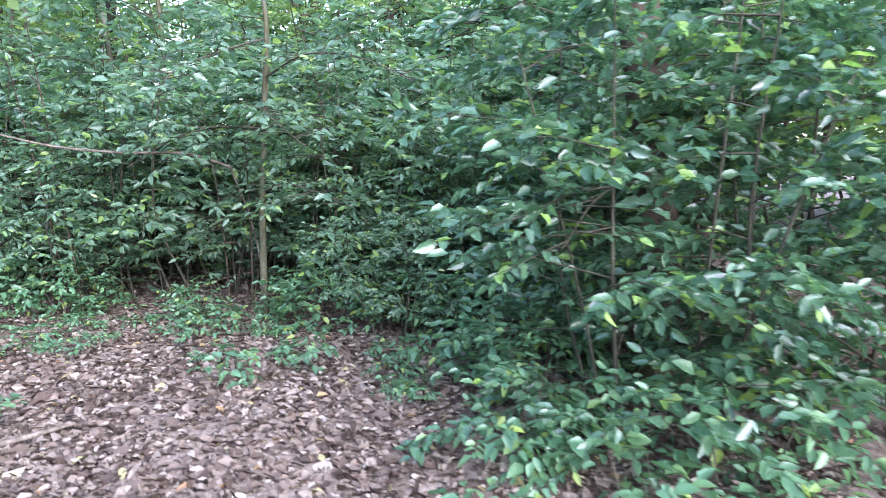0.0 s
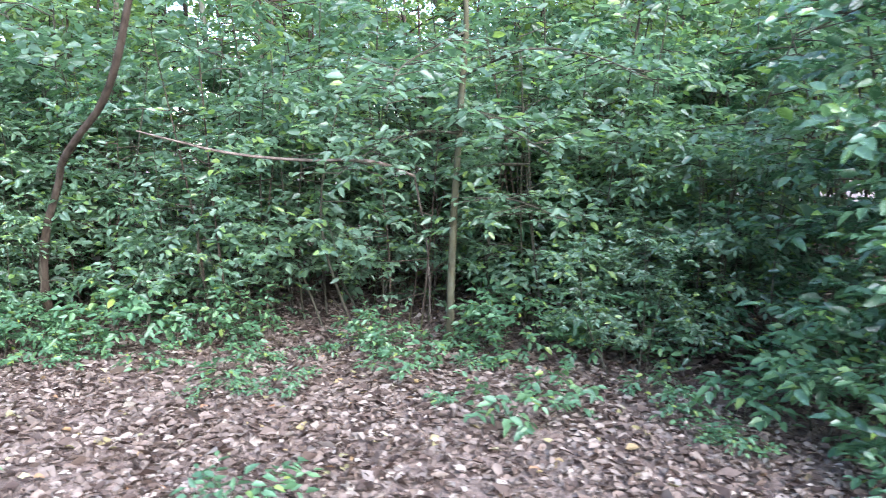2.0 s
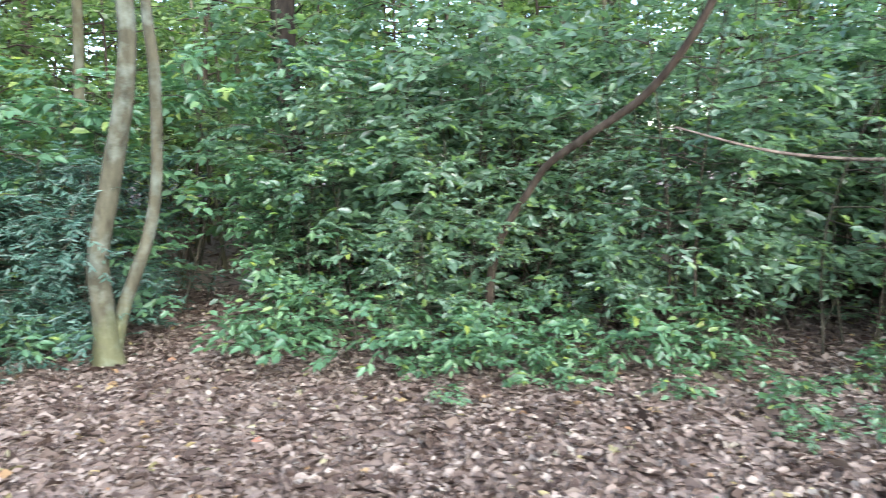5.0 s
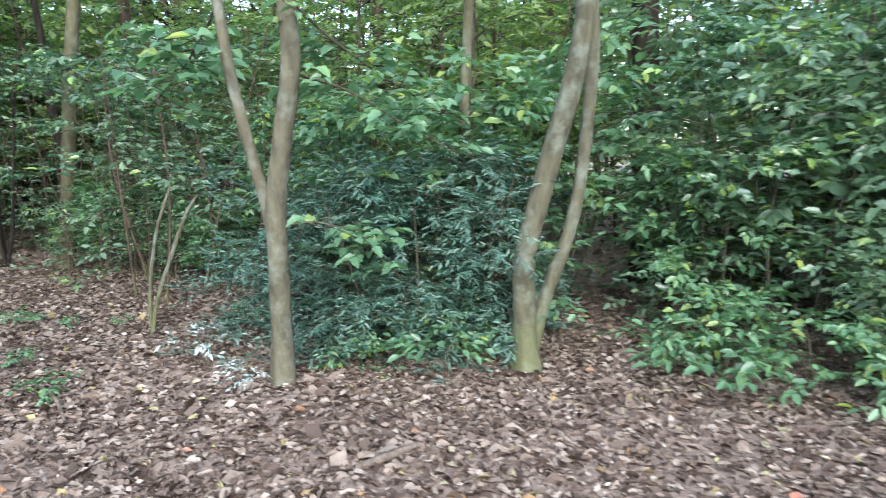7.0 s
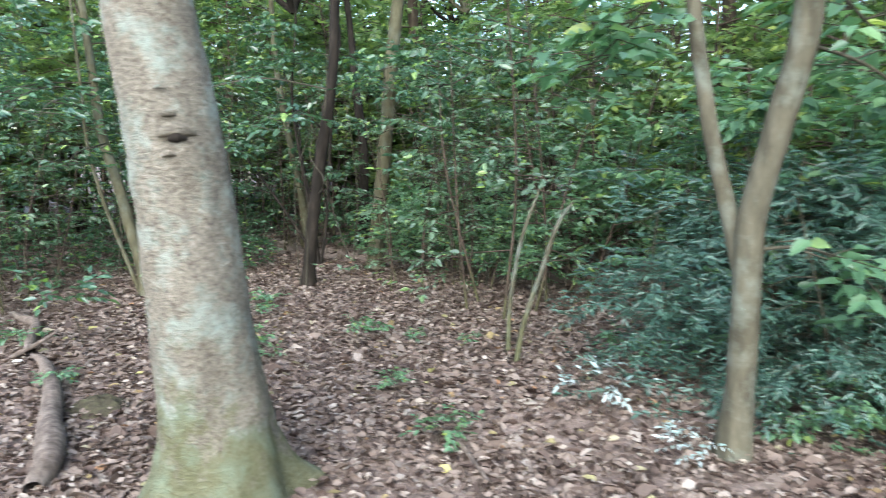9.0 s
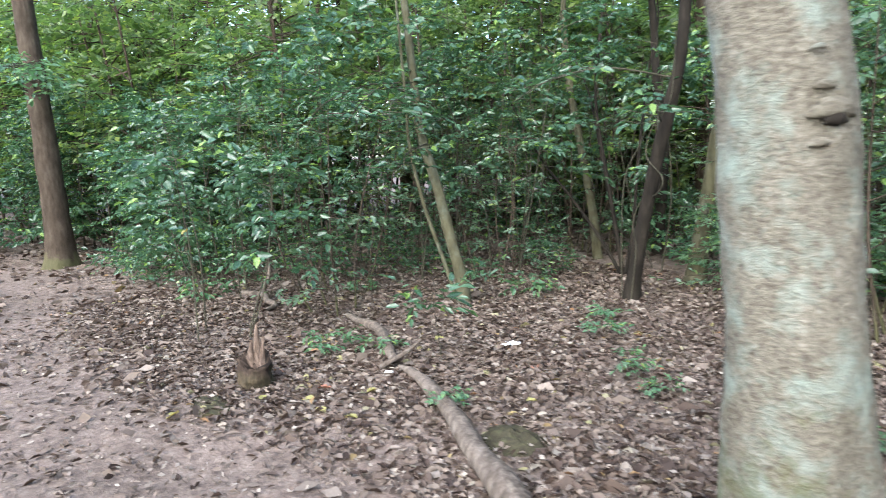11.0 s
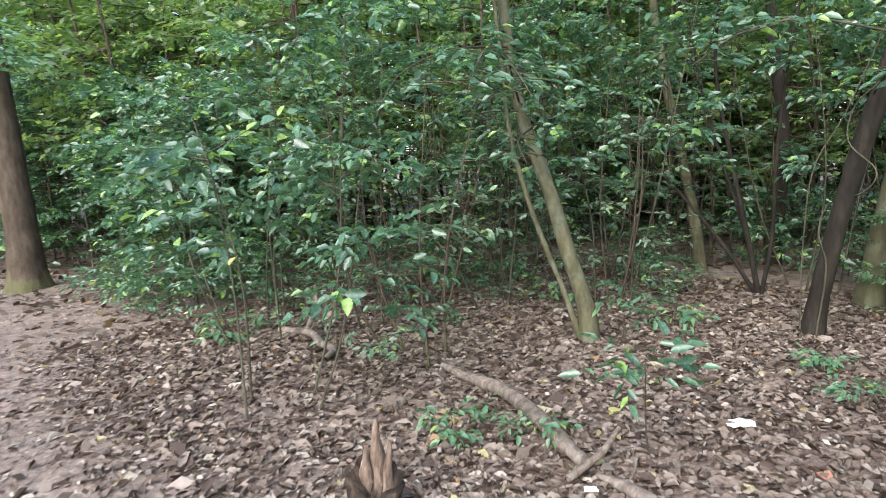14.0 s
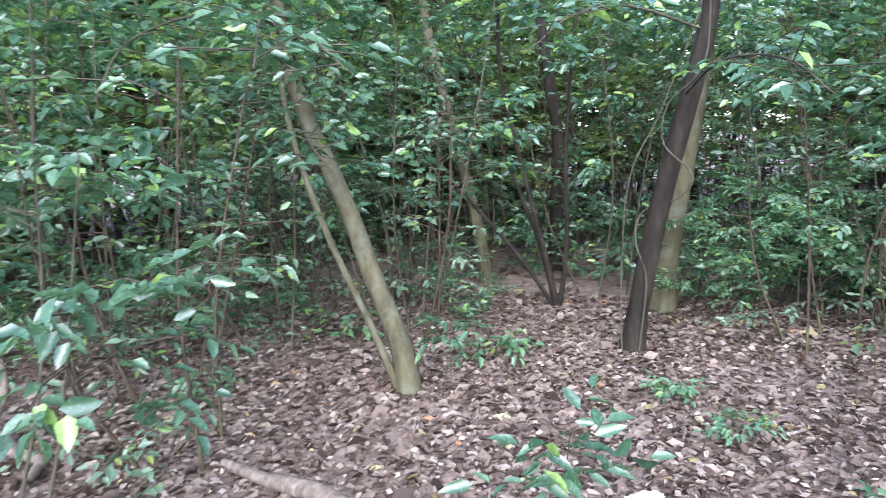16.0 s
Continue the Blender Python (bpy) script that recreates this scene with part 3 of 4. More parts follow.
shaded = tree((6.42, 1.95), "shaded dark tree trunk hidden behind glossy leaves", BARK_BROWN,
     [([(6.46, 1.94, -0.05), (6.44, 1.94, 0.6), (6.36, 1.95, 1.5), (6.24, 1.98, 2.3), (6.15, 2.0, 3.0)], [0.17, 0.135, 0.125, 0.12, 0.115])], seed=10, flare=0.3, top=8.5, crown=2.2)
tree((-1.15, 7.6), "dark tree trunk deeper in the wood", BARK_DARK,
     [([(-1.15, 7.6, -0.05), (-1.17, 7.6, 0.8), (-1.2, 7.6, 1.8), (-1.25, 7.6, 3.0)], [0.19, 0.15, 0.14, 0.13])], seed=12, flare=0.3)
slim = tree((3.86, 3.82), "thin straight olive sapling stem among shrubs", BARK_OLIVE,
     [([(3.87, 3.82, -0.03), (3.87, 3.81, 0.5), (3.89, 3.80, 1.1), (3.93, 3.80, 1.8), (3.96, 3.8, 2.6)], [0.036, 0.029, 0.027, 0.024, 0.02])], seed=13, top=4.0, crown=1.0, leaves=420, flare=0.1, sides=9)
tree((0.80, 4.75), "crooked thin tree bending out over shrubs", BARK_BROWN,
     [([(0.80, 4.75, -0.03), (0.77, 4.73, 0.45), (0.84, 4.66, 0.85), (1.03, 4.45, 1.24), (1.12, 4.30, 1.40), (1.32, 4.05, 1.58), (1.55, 3.80, 1.78), (1.72, 3.60, 2.05), (1.86, 3.42, 2.4), (2.05, 3.2, 2.8)], [0.040, 0.034, 0.030, 0.027, 0.026, 0.026, 0.025, 0.024, 0.022, 0.02])], seed=14, top=4.0, crown=1.2, leaves=500, flare=0.1, sides=10)
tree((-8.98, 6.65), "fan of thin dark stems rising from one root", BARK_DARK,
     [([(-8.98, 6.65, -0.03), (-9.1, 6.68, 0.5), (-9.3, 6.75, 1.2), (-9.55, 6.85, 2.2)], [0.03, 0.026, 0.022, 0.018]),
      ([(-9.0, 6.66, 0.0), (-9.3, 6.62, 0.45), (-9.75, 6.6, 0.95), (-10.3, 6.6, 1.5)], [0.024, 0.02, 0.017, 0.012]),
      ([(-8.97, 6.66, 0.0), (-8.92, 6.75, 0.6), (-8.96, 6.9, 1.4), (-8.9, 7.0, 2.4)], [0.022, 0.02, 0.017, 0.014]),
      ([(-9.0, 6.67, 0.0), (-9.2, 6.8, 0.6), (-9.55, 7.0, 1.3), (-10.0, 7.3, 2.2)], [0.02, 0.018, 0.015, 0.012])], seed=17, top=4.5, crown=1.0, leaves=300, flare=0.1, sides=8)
tree((-4.87, 4.45), "thin pale dead sapling pair leaning in litter", BARK_GREY,
     [([(-4.87, 4.45, -0.03), (-4.83, 4.5, 0.3), (-4.76, 4.6, 0.62), (-4.70, 4.74, 0.95), (-4.60, 4.78, 1.12)], [0.02, 0.019, 0.017, 0.015, 0.009]),
      ([(-5.02, 4.62, -0.03), (-5.02, 4.66, 0.4), (-4.96, 4.72, 0.85), (-4.86, 4.8, 1.2)], [0.018, 0.017, 0.014, 0.008])], seed=16, top=0.5, leaves=0, flare=0.1, sides=9, name="dead_sapling")



def leafy_bough(ob, points, material, seed, twigs=16, leaves=6, L=0.115, W=0.06, spread=0.38):
    """A bough on a tree with short twigs and large leaves spread in a flat spray."""
    g = np.random.default_rng(seed)
    base = np.array(ob.location)
    line = smooth_line([np.array(p, float) - base for p in points], 6)
    bough = part("bough", mesh_from("bough", *tube(line, [0.010, 0.003], 7), True), TWIG, ob)
    pos, way, up, wood = [], [], [], []
    for w in range(twigs):
        k = int((0.25 + 0.75 * w / twigs) * (len(line) - 1))
        a = g.uniform(0, 2 * np.pi)
        d = unit(np.array([np.cos(a), np.sin(a), g.uniform(-0.35, 0.35)]))
        n = spread * g.uniform(0.6, 1.2)
        wood.append(tube(np.array([line[k], line[k] + d * n]), [0.004, 0.002], 4))
        turn = np.where(np.arange(leaves) % 2 == 0, 1, -1) * g.uniform(0.4, 1.1, leaves)
        c, sn = np.cos(turn), np.sin(turn)
        pos.append(line[k] + d * n * np.linspace(0.3, 1, leaves)[:, None])
        way.append(np.stack([d[0] * c - d[1] * sn, d[0] * sn + d[1] * c, g.normal(-0.2, 0.2, leaves)], 1))
        up.append(np.array([0, -0.25, 1.0]) + g.normal(0, 0.4, (leaves, 3)))
    pos, way, up = np.concatenate(pos), np.concatenate(way), np.concatenate(up)
    size = g.uniform(0.6, 1.15, len(pos))
    part("twig", mesh_from("twig", *join(wood), True), TWIG, bough)
    part("foliage", leaves_mesh("foliage", pos, way, up, L * size, W * size), material, bough)


leafy_bough(forked, [(-3.62, 3.80, 2.3), (-3.85, 3.95, 2.15), (-4.15, 4.1, 1.95), (-4.5, 4.2, 1.75)], BROAD, 301, 26, L=0.14, W=0.078)
leafy_bough(forked, [(-3.16, 3.77, 2.3), (-3.05, 4.15, 2.1), (-2.8, 4.6, 1.85), (-2.5, 4.9, 1.65)], BROAD, 302, 26, L=0.13, W=0.07)
leafy_bough(forked, [(-3.2, 3.80, 1.9), (-2.95, 4.1, 1.8), (-2.7, 4.4, 1.6), (-2.4, 4.6, 1.4)], BROAD, 315, 24, L=0.12, W=0.066)
leafy_bough(forked, [(-3.33, 3.84, 1.0), (-3.1, 4.0, 1.0), (-2.9, 4.2, 0.85), (-2.7, 4.3, 0.6)], BROAD, 316, 16, L=0.11, W=0.06)
leafy_bough(shaded, [(6.22, 1.95, 2.4), (5.9, 1.75, 2.35), (5.5, 1.75, 2.2), (5.1, 1.9, 2.0)], LAUREL, 303, 26, L=0.10, W=0.05)
leafy_bough(shaded, [(6.40, 1.92, 1.2), (6.1, 1.55, 1.3), (5.75, 1.25, 1.2), (5.5, 1.0, 1.0)], LAUREL, 304, 26, L=0.10, W=0.05)
leafy_bough(shaded, [(6.36, 1.92, 1.6), (6.1, 1.6, 1.75), (5.8, 1.5, 1.7), (5.55, 1.5, 1.5)], LAUREL, 305, 24, L=0.10, W=0.05)
leafy_bough(leaning, [(-10.0, 4.45, 2.1), (-9.7, 3.9, 2.15), (-9.3, 3.4, 2.0), (-9.0, 3.0, 1.75)], LAUREL, 306, 20, 5, L=0.12, W=0.055)
leafy_bough(leaning, [(-9.8, 4.42, 1.6), (-9.5, 3.95, 1.5), (-9.2, 3.7, 1.35)], LAUREL, 307, 9, 5, L=0.115, W=0.052)
leafy_bough(leaning, [(-9.92, 4.43, 1.8), (-9.6, 4.0, 2.0), (-9.2, 3.6, 1.95), (-8.8, 3.3, 1.75)], LAUREL, 317, 20, 5, L=0.11, W=0.05)
leafy_bough(leaning, [(-10.05, 4.48, 2.25), (-10.1, 3.9, 2.2), (-10.1, 3.4, 2.0), (-10.0, 3.1, 1.7)], LAUREL, 318, 20, 5, L=0.11, W=0.05)
leafy_bough(dark_lean, [(-7.85, 5.68, 1.7), (-7.6, 5.2, 1.85), (-7.3, 4.8, 1.8), (-7.1, 4.5, 1.6)], LAUREL, 308, 14, 5, L=0.11, W=0.05)
leafy_bough(dark_lean, [(-7.75, 5.70, 2.1), (-8.1, 5.2, 2.2), (-8.3, 4.7, 2.1), (-8.4, 4.3, 1.9)], LAUREL, 309, 16, 5, L=0.12, W=0.055)
leafy_bough(wayside, [(-15.9, 1.75, 2.9), (-15.0, 1.5, 2.9), (-14.0, 1.3, 2.75), (-13.0, 1.2, 2.5)], BROAD, 310, 26, L=0.13, W=0.065, spread=0.6)
leafy_bough(wayside, [(-15.85, 1.72, 2.6), (-15.2, 0.8, 2.8), (-14.5, 0.0, 2.7), (-13.6, -0.5, 2.4)], LAUREL, 311, 26, L=0.13, W=0.06, spread=0.6)
leafy_bough(wayside, [(-15.85, 1.75, 2.6), (-15.4, 1.65, 2.75), (-14.9, 1.7, 2.65), (-14.4, 1.8, 2.4)], BROAD, 321, 26, L=0.12, W=0.065, spread=0.5)
leafy_bough(slim, [(3.94, 3.8, 2.0), (4.3, 3.5, 2.15), (4.7, 3.3, 2.1), (5.1, 3.1, 1.9)], HOLLY, 312, 24, L=0.09, W=0.045)
leafy_bough(slim, [(3.92, 3.8, 1.6), (3.6, 3.5, 1.6), (3.3, 3.4, 1.5), (3.0, 3.3, 1.3)], HOLLY, 313, 18, L=0.085, W=0.042)
leafy_bough(slim, [(3.95, 3.8, 2.3), (3.7, 3.4, 2.15), (3.4, 3.1, 1.95), (3.3, 2.9, 1.7)], HOLLY, 319, 24, L=0.10, W=0.055)
leafy_bough(slim, [(3.93, 3.8, 1.75), (3.95, 3.5, 1.75), (4.05, 3.2, 1.65), (4.3, 2.9, 1.45)], HOLLY, 320, 22, L=0.10, W=0.055)
leafy_bough(slim, [(3.9, 3.8, 1.1), (4.2, 3.5, 1.15), (4.6, 3.3, 1.0)], HOLLY, 314, 18, L=0.085, W=0.042)



def vine(ob, points, radius, label):
    """A thin climber that winds about a trunk."""
    base = np.array(ob.location)
    part("vine", mesh_from("vine", *tube(smooth_line([np.array(p, float) - base for p in points], 6), [radius, radius * 0.7], 6), True), TWIG, ob, label)


vine(dark_lean, [(-8.10, 5.58, 0.0), (-8.06, 5.60, 0.5), (-8.14, 5.66, 0.75), (-8.10, 5.72, 0.95), (-7.86, 5.64, 1.05), (-7.78, 5.60, 1.2), (-7.96, 5.61, 1.4), (-7.94, 5.66, 1.65), (-7.72, 5.62, 1.9), (-7.70, 5.66, 2.5)], 0.007, "thin pale looping climber")
vine(dark_lean, [(-8.22, 5.60, 0.0), (-8.22, 5.59, 0.6), (-8.16, 5.56, 1.2), (-7.98, 5.60, 1.6), (-7.76, 5.64, 2.2)], 0.006, "thin climber stem")

# thin stems deeper in the wood
stem_rng = np.random.default_rng(21)
for i in range(44):
    for _ in range(30):
        x, y = stem_rng.uniform(-17, 8), stem_rng.uniform(5.5, 14)
        if trail_offset(x, y) > 1.2 and not (-7.5 < x < -4.2 and y < 7.5) and not (-11.5 < x < -6.5 and y < 10.5) and not (-2.2 < x < -0.9 and y < 8.5) and not (x > 0 and y < 6.5):
            break
    lean = stem_rng.normal(0, 0.12, 2)
    r = stem_rng.choice([0.025, 0.035, 0.05, 0.09, 0.13], p=[0.3, 0.3, 0.2, 0.12, 0.08])
    tree((x, y), "slim tree stem in the shaded wood", [BARK_DARK, BARK_BROWN, BARK_OLIVE, BARK_GREY][i % 4],
         [([(x, y, -0.05), (x + lean[0], y + lean[1], 1.2), (x + lean[0] * 2.2, y + lean[1] * 2.2, 2.6), (x + lean[0] * 2.8, y + lean[1] * 2.8, 4.2)], [r * 1.2, r, r * 0.9, r * 0.75])],
         seed=40 + i, top=7 if r > 0.04 else 5, crown=1.6 if r > 0.04 else 1.0, leaves=560 if r > 0.04 else 200, sides=9, flare=0.15)

# ---- shrubs along the walk ----
for x, y, k, s in [(6.05, 1.25, 0, 0.95), (7.0, 0.8, 1, 1.1), (6.85, 2.9, 2, 1.2), (5.85, 2.75, 1, 0.7), (7.6, 1.9, 0, 1.2)]:
    laurel[k](x, y, rng.uniform(0, 360), s)
for x, y, s in [(5.2, 4.5, 1.05), (4.4, 4.6, 0.95), (3.2, 4.8, 0.95), (2.4, 5.1, 0.95), (1.5, 5.4, 0.9), (0.3, 5.6, 1.0), (6.1, 4.2, 1.1), (7.4, 4.4, 1.2), (3.7, 5.9, 1.1), (2.0, 6.4, 1.1), (0.35, 4.65, 0.5), (-0.4, 5.4, 0.85), (4.9, 3.9, 0.8), (2.2, 4.8, 0.7), (5.5, 3.4, 0.7), (6.1, 3.5, 0.85), (5.0, 3.1, 0.45)]:
    pick(holly)(x + rng.normal(0, 0.08), y, rng.uniform(0, 360), s)
for x, y, s in [(4.6, 5.4, 1.05), (1.2, 6.0, 1.0), (-0.3, 6.1, 1.0), (6.6, 5.3, 1.2)]:
    pick(laurel)(x, y, rng.uniform(0, 360), s)
for x, y, s in [(-2.5, 5.0, 0.95), (-2.95, 4.65, 0.85), (-3.3, 5.3, 1.1), (-2.75, 5.5, 1.15), (-3.75, 4.95, 0.95)]:
    pick(yew)(x, y, rng.uniform(0, 360), s)
for x, y, s in [(-2.7, 5.35, 1.05), (-3.5, 5.7, 1.0), (-2.1, 6.2, 1.1), (-0.7, 5.6, 0.8), (-7.2, 6.7, 0.62), (-6.7, 6.9, 0.6), (-7.7, 6.6, 0.45), (-6.0, 6.6, 0.5), (-5.5, 6.3, 0.42), (-4.6, 6.9, 1.0), (-5.6, 7.7, 0.9)]:
    pick(broadleaf)(x, y, rng.uniform(0, 360), s)
for x, y, s in [(-11.0, 3.5, 0.95), (-11.7, 2.9, 0.85), (-10.6, 4.7, 1.0), (-11.8, 4.6, 1.0), (-9.9, 5.6, 0.95), (-8.7, 7.2, 0.95), (-7.3, 7.0, 0.9), (-6.5, 6.6, 0.85), (-7.1, 8.2, 1.0)]:
    pick(airy)(x, y, rng.uniform(0, 360), s)
for x, y, s in [(-13.2, 2.9, 0.85), (-13.9, 3.3, 1.0), (-14.4, 3.3, 1.1)]:
    pick(laurel)(x, y, rng.uniform(0, 360), s)
for x, y, s in [(-10.9, 5.6, 1.0), (-10.4, 6.4, 1.0), (-12.6, 4.2, 1.0), (-8.4, 8.9, 1.0), (-11.0, 8.0, 1.1), (-6.0, 8.0, 1.0)]:
    pick(sapling)(x, y, rng.uniform(0, 360), s)
wayside_shrub = bigleaf[0](-9.8, 2.15, 0, 0.95)
for x, y, s in [(-11.2, 2.7, 0.95)]:
    pick(bigleaf)(x, y, rng.uniform(0, 360), s)
for x, y, s in [(0.6, 6.1, 1.3), (2.7, 6.1, 1.35), (4.1, 6.3, 1.4), (5.7, 5.9, 1.4), (-0.5, 6.9, 1.25), (7.0, 6.2, 1.4)]:
    pick(holly)(x, y, rng.uniform(0, 360), s)
# beside and beyond the path
for x, y, s in [(-37, -1.2, 1.6), (-37.5, 2.0, 1.6), (-39, 0.5, 1.7), (-36.5, 4.0, 1.6), (-36.5, -3.6, 1.6), (-18.6, -0.8, 1.2), (-16.6, 2.9, 1.2), (-17.8, 2.3, 1.2), (-19.5, 2.2, 1.3), (-20.8, -0.9, 1.4)]:
    pick(laurel)(x, y, rng.uniform(0, 360), s)

plant_rng = np.random.default_rng(77)
for i in range(46):
    x, y = plant_rng.uniform(-15.5, -5.5), plant_rng.uniform(5.4, 13.5)
    if not (-9.2 < x < -7.4 and y < 8):
        twiggy[i % 3](x, y, plant_rng.uniform(0, 360), plant_rng.uniform(0.7, 1.15))
for i in range(16):
    twiggy[i % 3](plant_rng.uniform(-0.2, 6.0), plant_rng.uniform(4.2, 6.4), plant_rng.uniform(0, 360), plant_rng.uniform(0.6, 0.95))
for x, y, s in [(-9.9, 3.3, 0.8), (-10.7, 3.9, 0.9), (-9.75, 5.3, 0.8), (-7.0, 6.0, 0.75), (-6.4, 6.3, 0.7)]:
    twiggy[int(plant_rng.integers(3))](x, y, plant_rng.uniform(0, 360), s)
for i in range(34):
    x, y = plant_rng.uniform(-15.0, -4.6), plant_rng.uniform(7.2, 14.0)
    low_spray[i % 3](x, y, plant_rng.uniform(0, 360), plant_rng.uniform(0.5, 1.1))

for x, y, s in [(-14.5, 2.6, 0.6), (-14.0, 2.35, 0.6), (-13.2, 2.3, 0.5), (-12.6, 3.0, 0.75), (-12.0, 3.4, 0.7), (-11.4, 4.2, 0.85), (-10.9, 5.0, 0.7), (-11.8, 5.2, 0.85), (-10.2, 6.4, 0.7), (-9.6, 6.0, 0.5), (-12.4, 4.4, 0.9), (-7.0, 7.3, 0.7), (-6.2, 7.0, 0.6)]:
    low_spray[int(plant_rng.integers(3))](x, y, plant_rng.uniform(0, 360), s)

# tall understory trees behind the shrubs
for x, y, s in [(-17.0, 3.2, 1.15), (-19.5, 4.4, 1.4), (-23.0, 4.8, 1.6), (-15.0, 5.4, 1.2), (-20.2, 2.6, 1.0), (-22.6, -0.9, 1.05), (-25.6, 2.3, 1.2), (-27.4, -0.8, 1.2), (-30.0, 2.4, 1.3), (-17.6, -1.0, 0.8), (6.0, 6.6, 0.85), (0.4, 7.9, 0.85), (-2.6, 7.0, 0.75), (-4.0, 7.8, 0.8), (-5.4, 8.8, 0.85), (-7.0, 9.6, 0.9), (8.4, 5.0, 0.9), (8.8, 2.4, 0.9), (-12.6, 5.8, 0.85), (-14.2, 4.6, 0.85), (-16.2, 4.4, 0.9), (-11.6, 9.2, 0.9), (-9.8, 10.2, 0.9), (-8.4, 11.0, 0.95), (-18.4, 3.6, 1.0), (-19.0, -2.6, 1.0), (-21.0, 2.9, 1.1), (-22.5, -2.0, 1.1), (1.6, 9.0, 1.0), (-1.2, 9.6, 1.0), (4.8, 9.0, 1.0), (7.6, 8.4, 1.0), (-3.4, 10.2, 1.0), (-6.2, 11.4, 1.1), (-13.4, 7.6, 1.0), (-15.6, 6.6, 1.0), (-10.6, 12.0, 1.1), (-12.8, 11.0, 1.1), (-22.8, 2.4, 1.3), (-24, -1.6, 1.3), (-24.5, 3.4, 1.2), (-26, -1.6, 1.2), (-29, 3.0, 1.3), (-31, -1.4, 1.3), (-14.6, 8.8, 1.1), (-16.8, 8.4, 1.1), (-15.2, 10.8, 1.2), (-18.4, 9.6, 1.2), (-18, 6.2, 1.1), (-20.5, 5.4, 1.2), (10.5, 6.6, 1.1), (10.6, 3.6, 1.1), (-13.0, 13.2, 1.2), (-8.6, 13.6, 1.2), (-5.0, 13.4, 1.2), (-1.6, 12.6, 1.2), (2.6, 11.8, 1.2), (6.4, 11.0, 1.2)]:
    pick(understory)(x, y, rng.uniform(0, 360), s)

# thicket bands that close the wood all round
for i in range(66):
    for _ in range(80):
        a, d = rng.uniform(-0.1, 1.1) * np.pi, rng.uniform(0, 1)
        x, y = -2 + np.cos(a) * (15 + 9 * d), 3 + np.sin(a) * (9 + 9 * d)
        if i % 8 == 0:
            x, y = rng.uniform(-20, 16), -14 - 6 * d
        if trail_offset(x, y) > 2.2 and not (y < 10.5 and -11 < x < -6.5) and (y > 7.5 or y < -13 or abs(x + 2) > 11):
            pick(thicket)(x, y, rng.uniform(0, 360), rng.uniform(0.95, 1.5) * (1.0 + 0.5 * d))
            break
for x, y, s in [(-41, -2.4, 2.2), (-41, 3.2, 2.2), (-44, 0.6, 2.4), (-47, -1.5, 2.5), (-47, 3.0, 2.5), (-38, 5.5, 2.0), (-38, -5, 2.0), (-34, 1.5, 1.6), (-36, -2, 1.8), (-35, 4, 1.8), (-13.6, 12, 1.3), (-15.6, 13.2, 1.4), (-17.6, 12, 1.4), (-12.6, 14.5, 1.4), (-10.6, 15, 1.4), (-16.6, 16, 1.7), (9.4, 8.2, 1.2), (11, 10, 1.4), (12.4, 7.6, 1.4), (9.8, 12, 1.5), (-4.2, 8.8, 0.9), (-5.8, 9.6, 0.9), (-3.0, 8.4, 0.85), (-0.2, 9.2, 1.0), (-14.4, 5.6, 0.9), (-11.8, 11.4, 1.0), (-9.6, 12.2, 1.0), (-8.0, 12.4, 1.0), (-15.8, 4.8, 0.9)]:
    pick(thicket)(x, y, rng.uniform(0, 360), s)

# ---- undergrowth and seedlings ----
for x, y, s in [(0.35, 4.25, 0.9), (0.75, 4.15, 0.8), (-0.1, 4.5, 1.0), (-0.75, 4.75, 0.9), (1.5, 4.3, 1.0), (2.2, 4.2, 0.8), (3.3, 3.7, 0.6), (4.3, 3.6, 0.9), (5.1, 3.2, 0.9), (5.6, 1.95, 1.0), (5.5, 1.2, 0.8), (-2.5, 4.75, 0.7), (-2.9, 4.3, 0.6), (6.2, 0.7, 1.0), (5.9, 2.4, 1.0), (1.15, 4.0, 0.6)]:
    pick(bramble)(x, y, rng.uniform(0, 360), s)
for x, y, s in [(2.6, 1.65, 0.8), (3.7, 3.5, 0.8), (2.31, 3.3, 0.75), (4.29, 2.62, 0.85), (3.89, 2.40, 0.9), (5.2, 2.24, 1.1), (5.4, 1.02, 1.2), (0.96, 4.2, 0.8), (0.4, 3.6, 0.45), (-2.36, 4.17, 1.2), (-0.8, 4.4, 1.2), (3.4, 3.2, 0.7), (-1.1, 4.85, 1.1),
                (-4.6, 3.2, 0.6), (-6.2, 4.4, 0.6), (-4.2, 4.9, 0.8), (-8.75, 2.57, 0.7), (-8.39, 2.83, 0.6), (-11.4, 2.5, 1.0), (-7.4, 4.3, 0.6), (-8.9, 5.0, 0.9), (-7.2, 2.55, 0.5), (-10.2, 5.2, 1.0), (1.3, 2.2, 0.5), (5.6, 0.4, 1.2), (5.1, 0.2, 1.0), (-10.4, 3.9, 0.6)]:
    pick(seedling)(x, y, rng.uniform(0, 360), s)
for i in range(24):
    x = plant_rng.uniform(1.7, 5.4)
    y = 3.75 - 2.1 * plant_rng.uniform() ** 1.7
    seedling[i % 4](x, y, plant_rng.uniform(0, 360), plant_rng.uniform(0.3, 0.75))
for i in range(8):
    seedling[i % 4](plant_rng.uniform(-9.5, -4.0), plant_rng.uniform(3.0, 6.5), plant_rng.uniform(0, 360), plant_rng.uniform(0.3, 0.6))
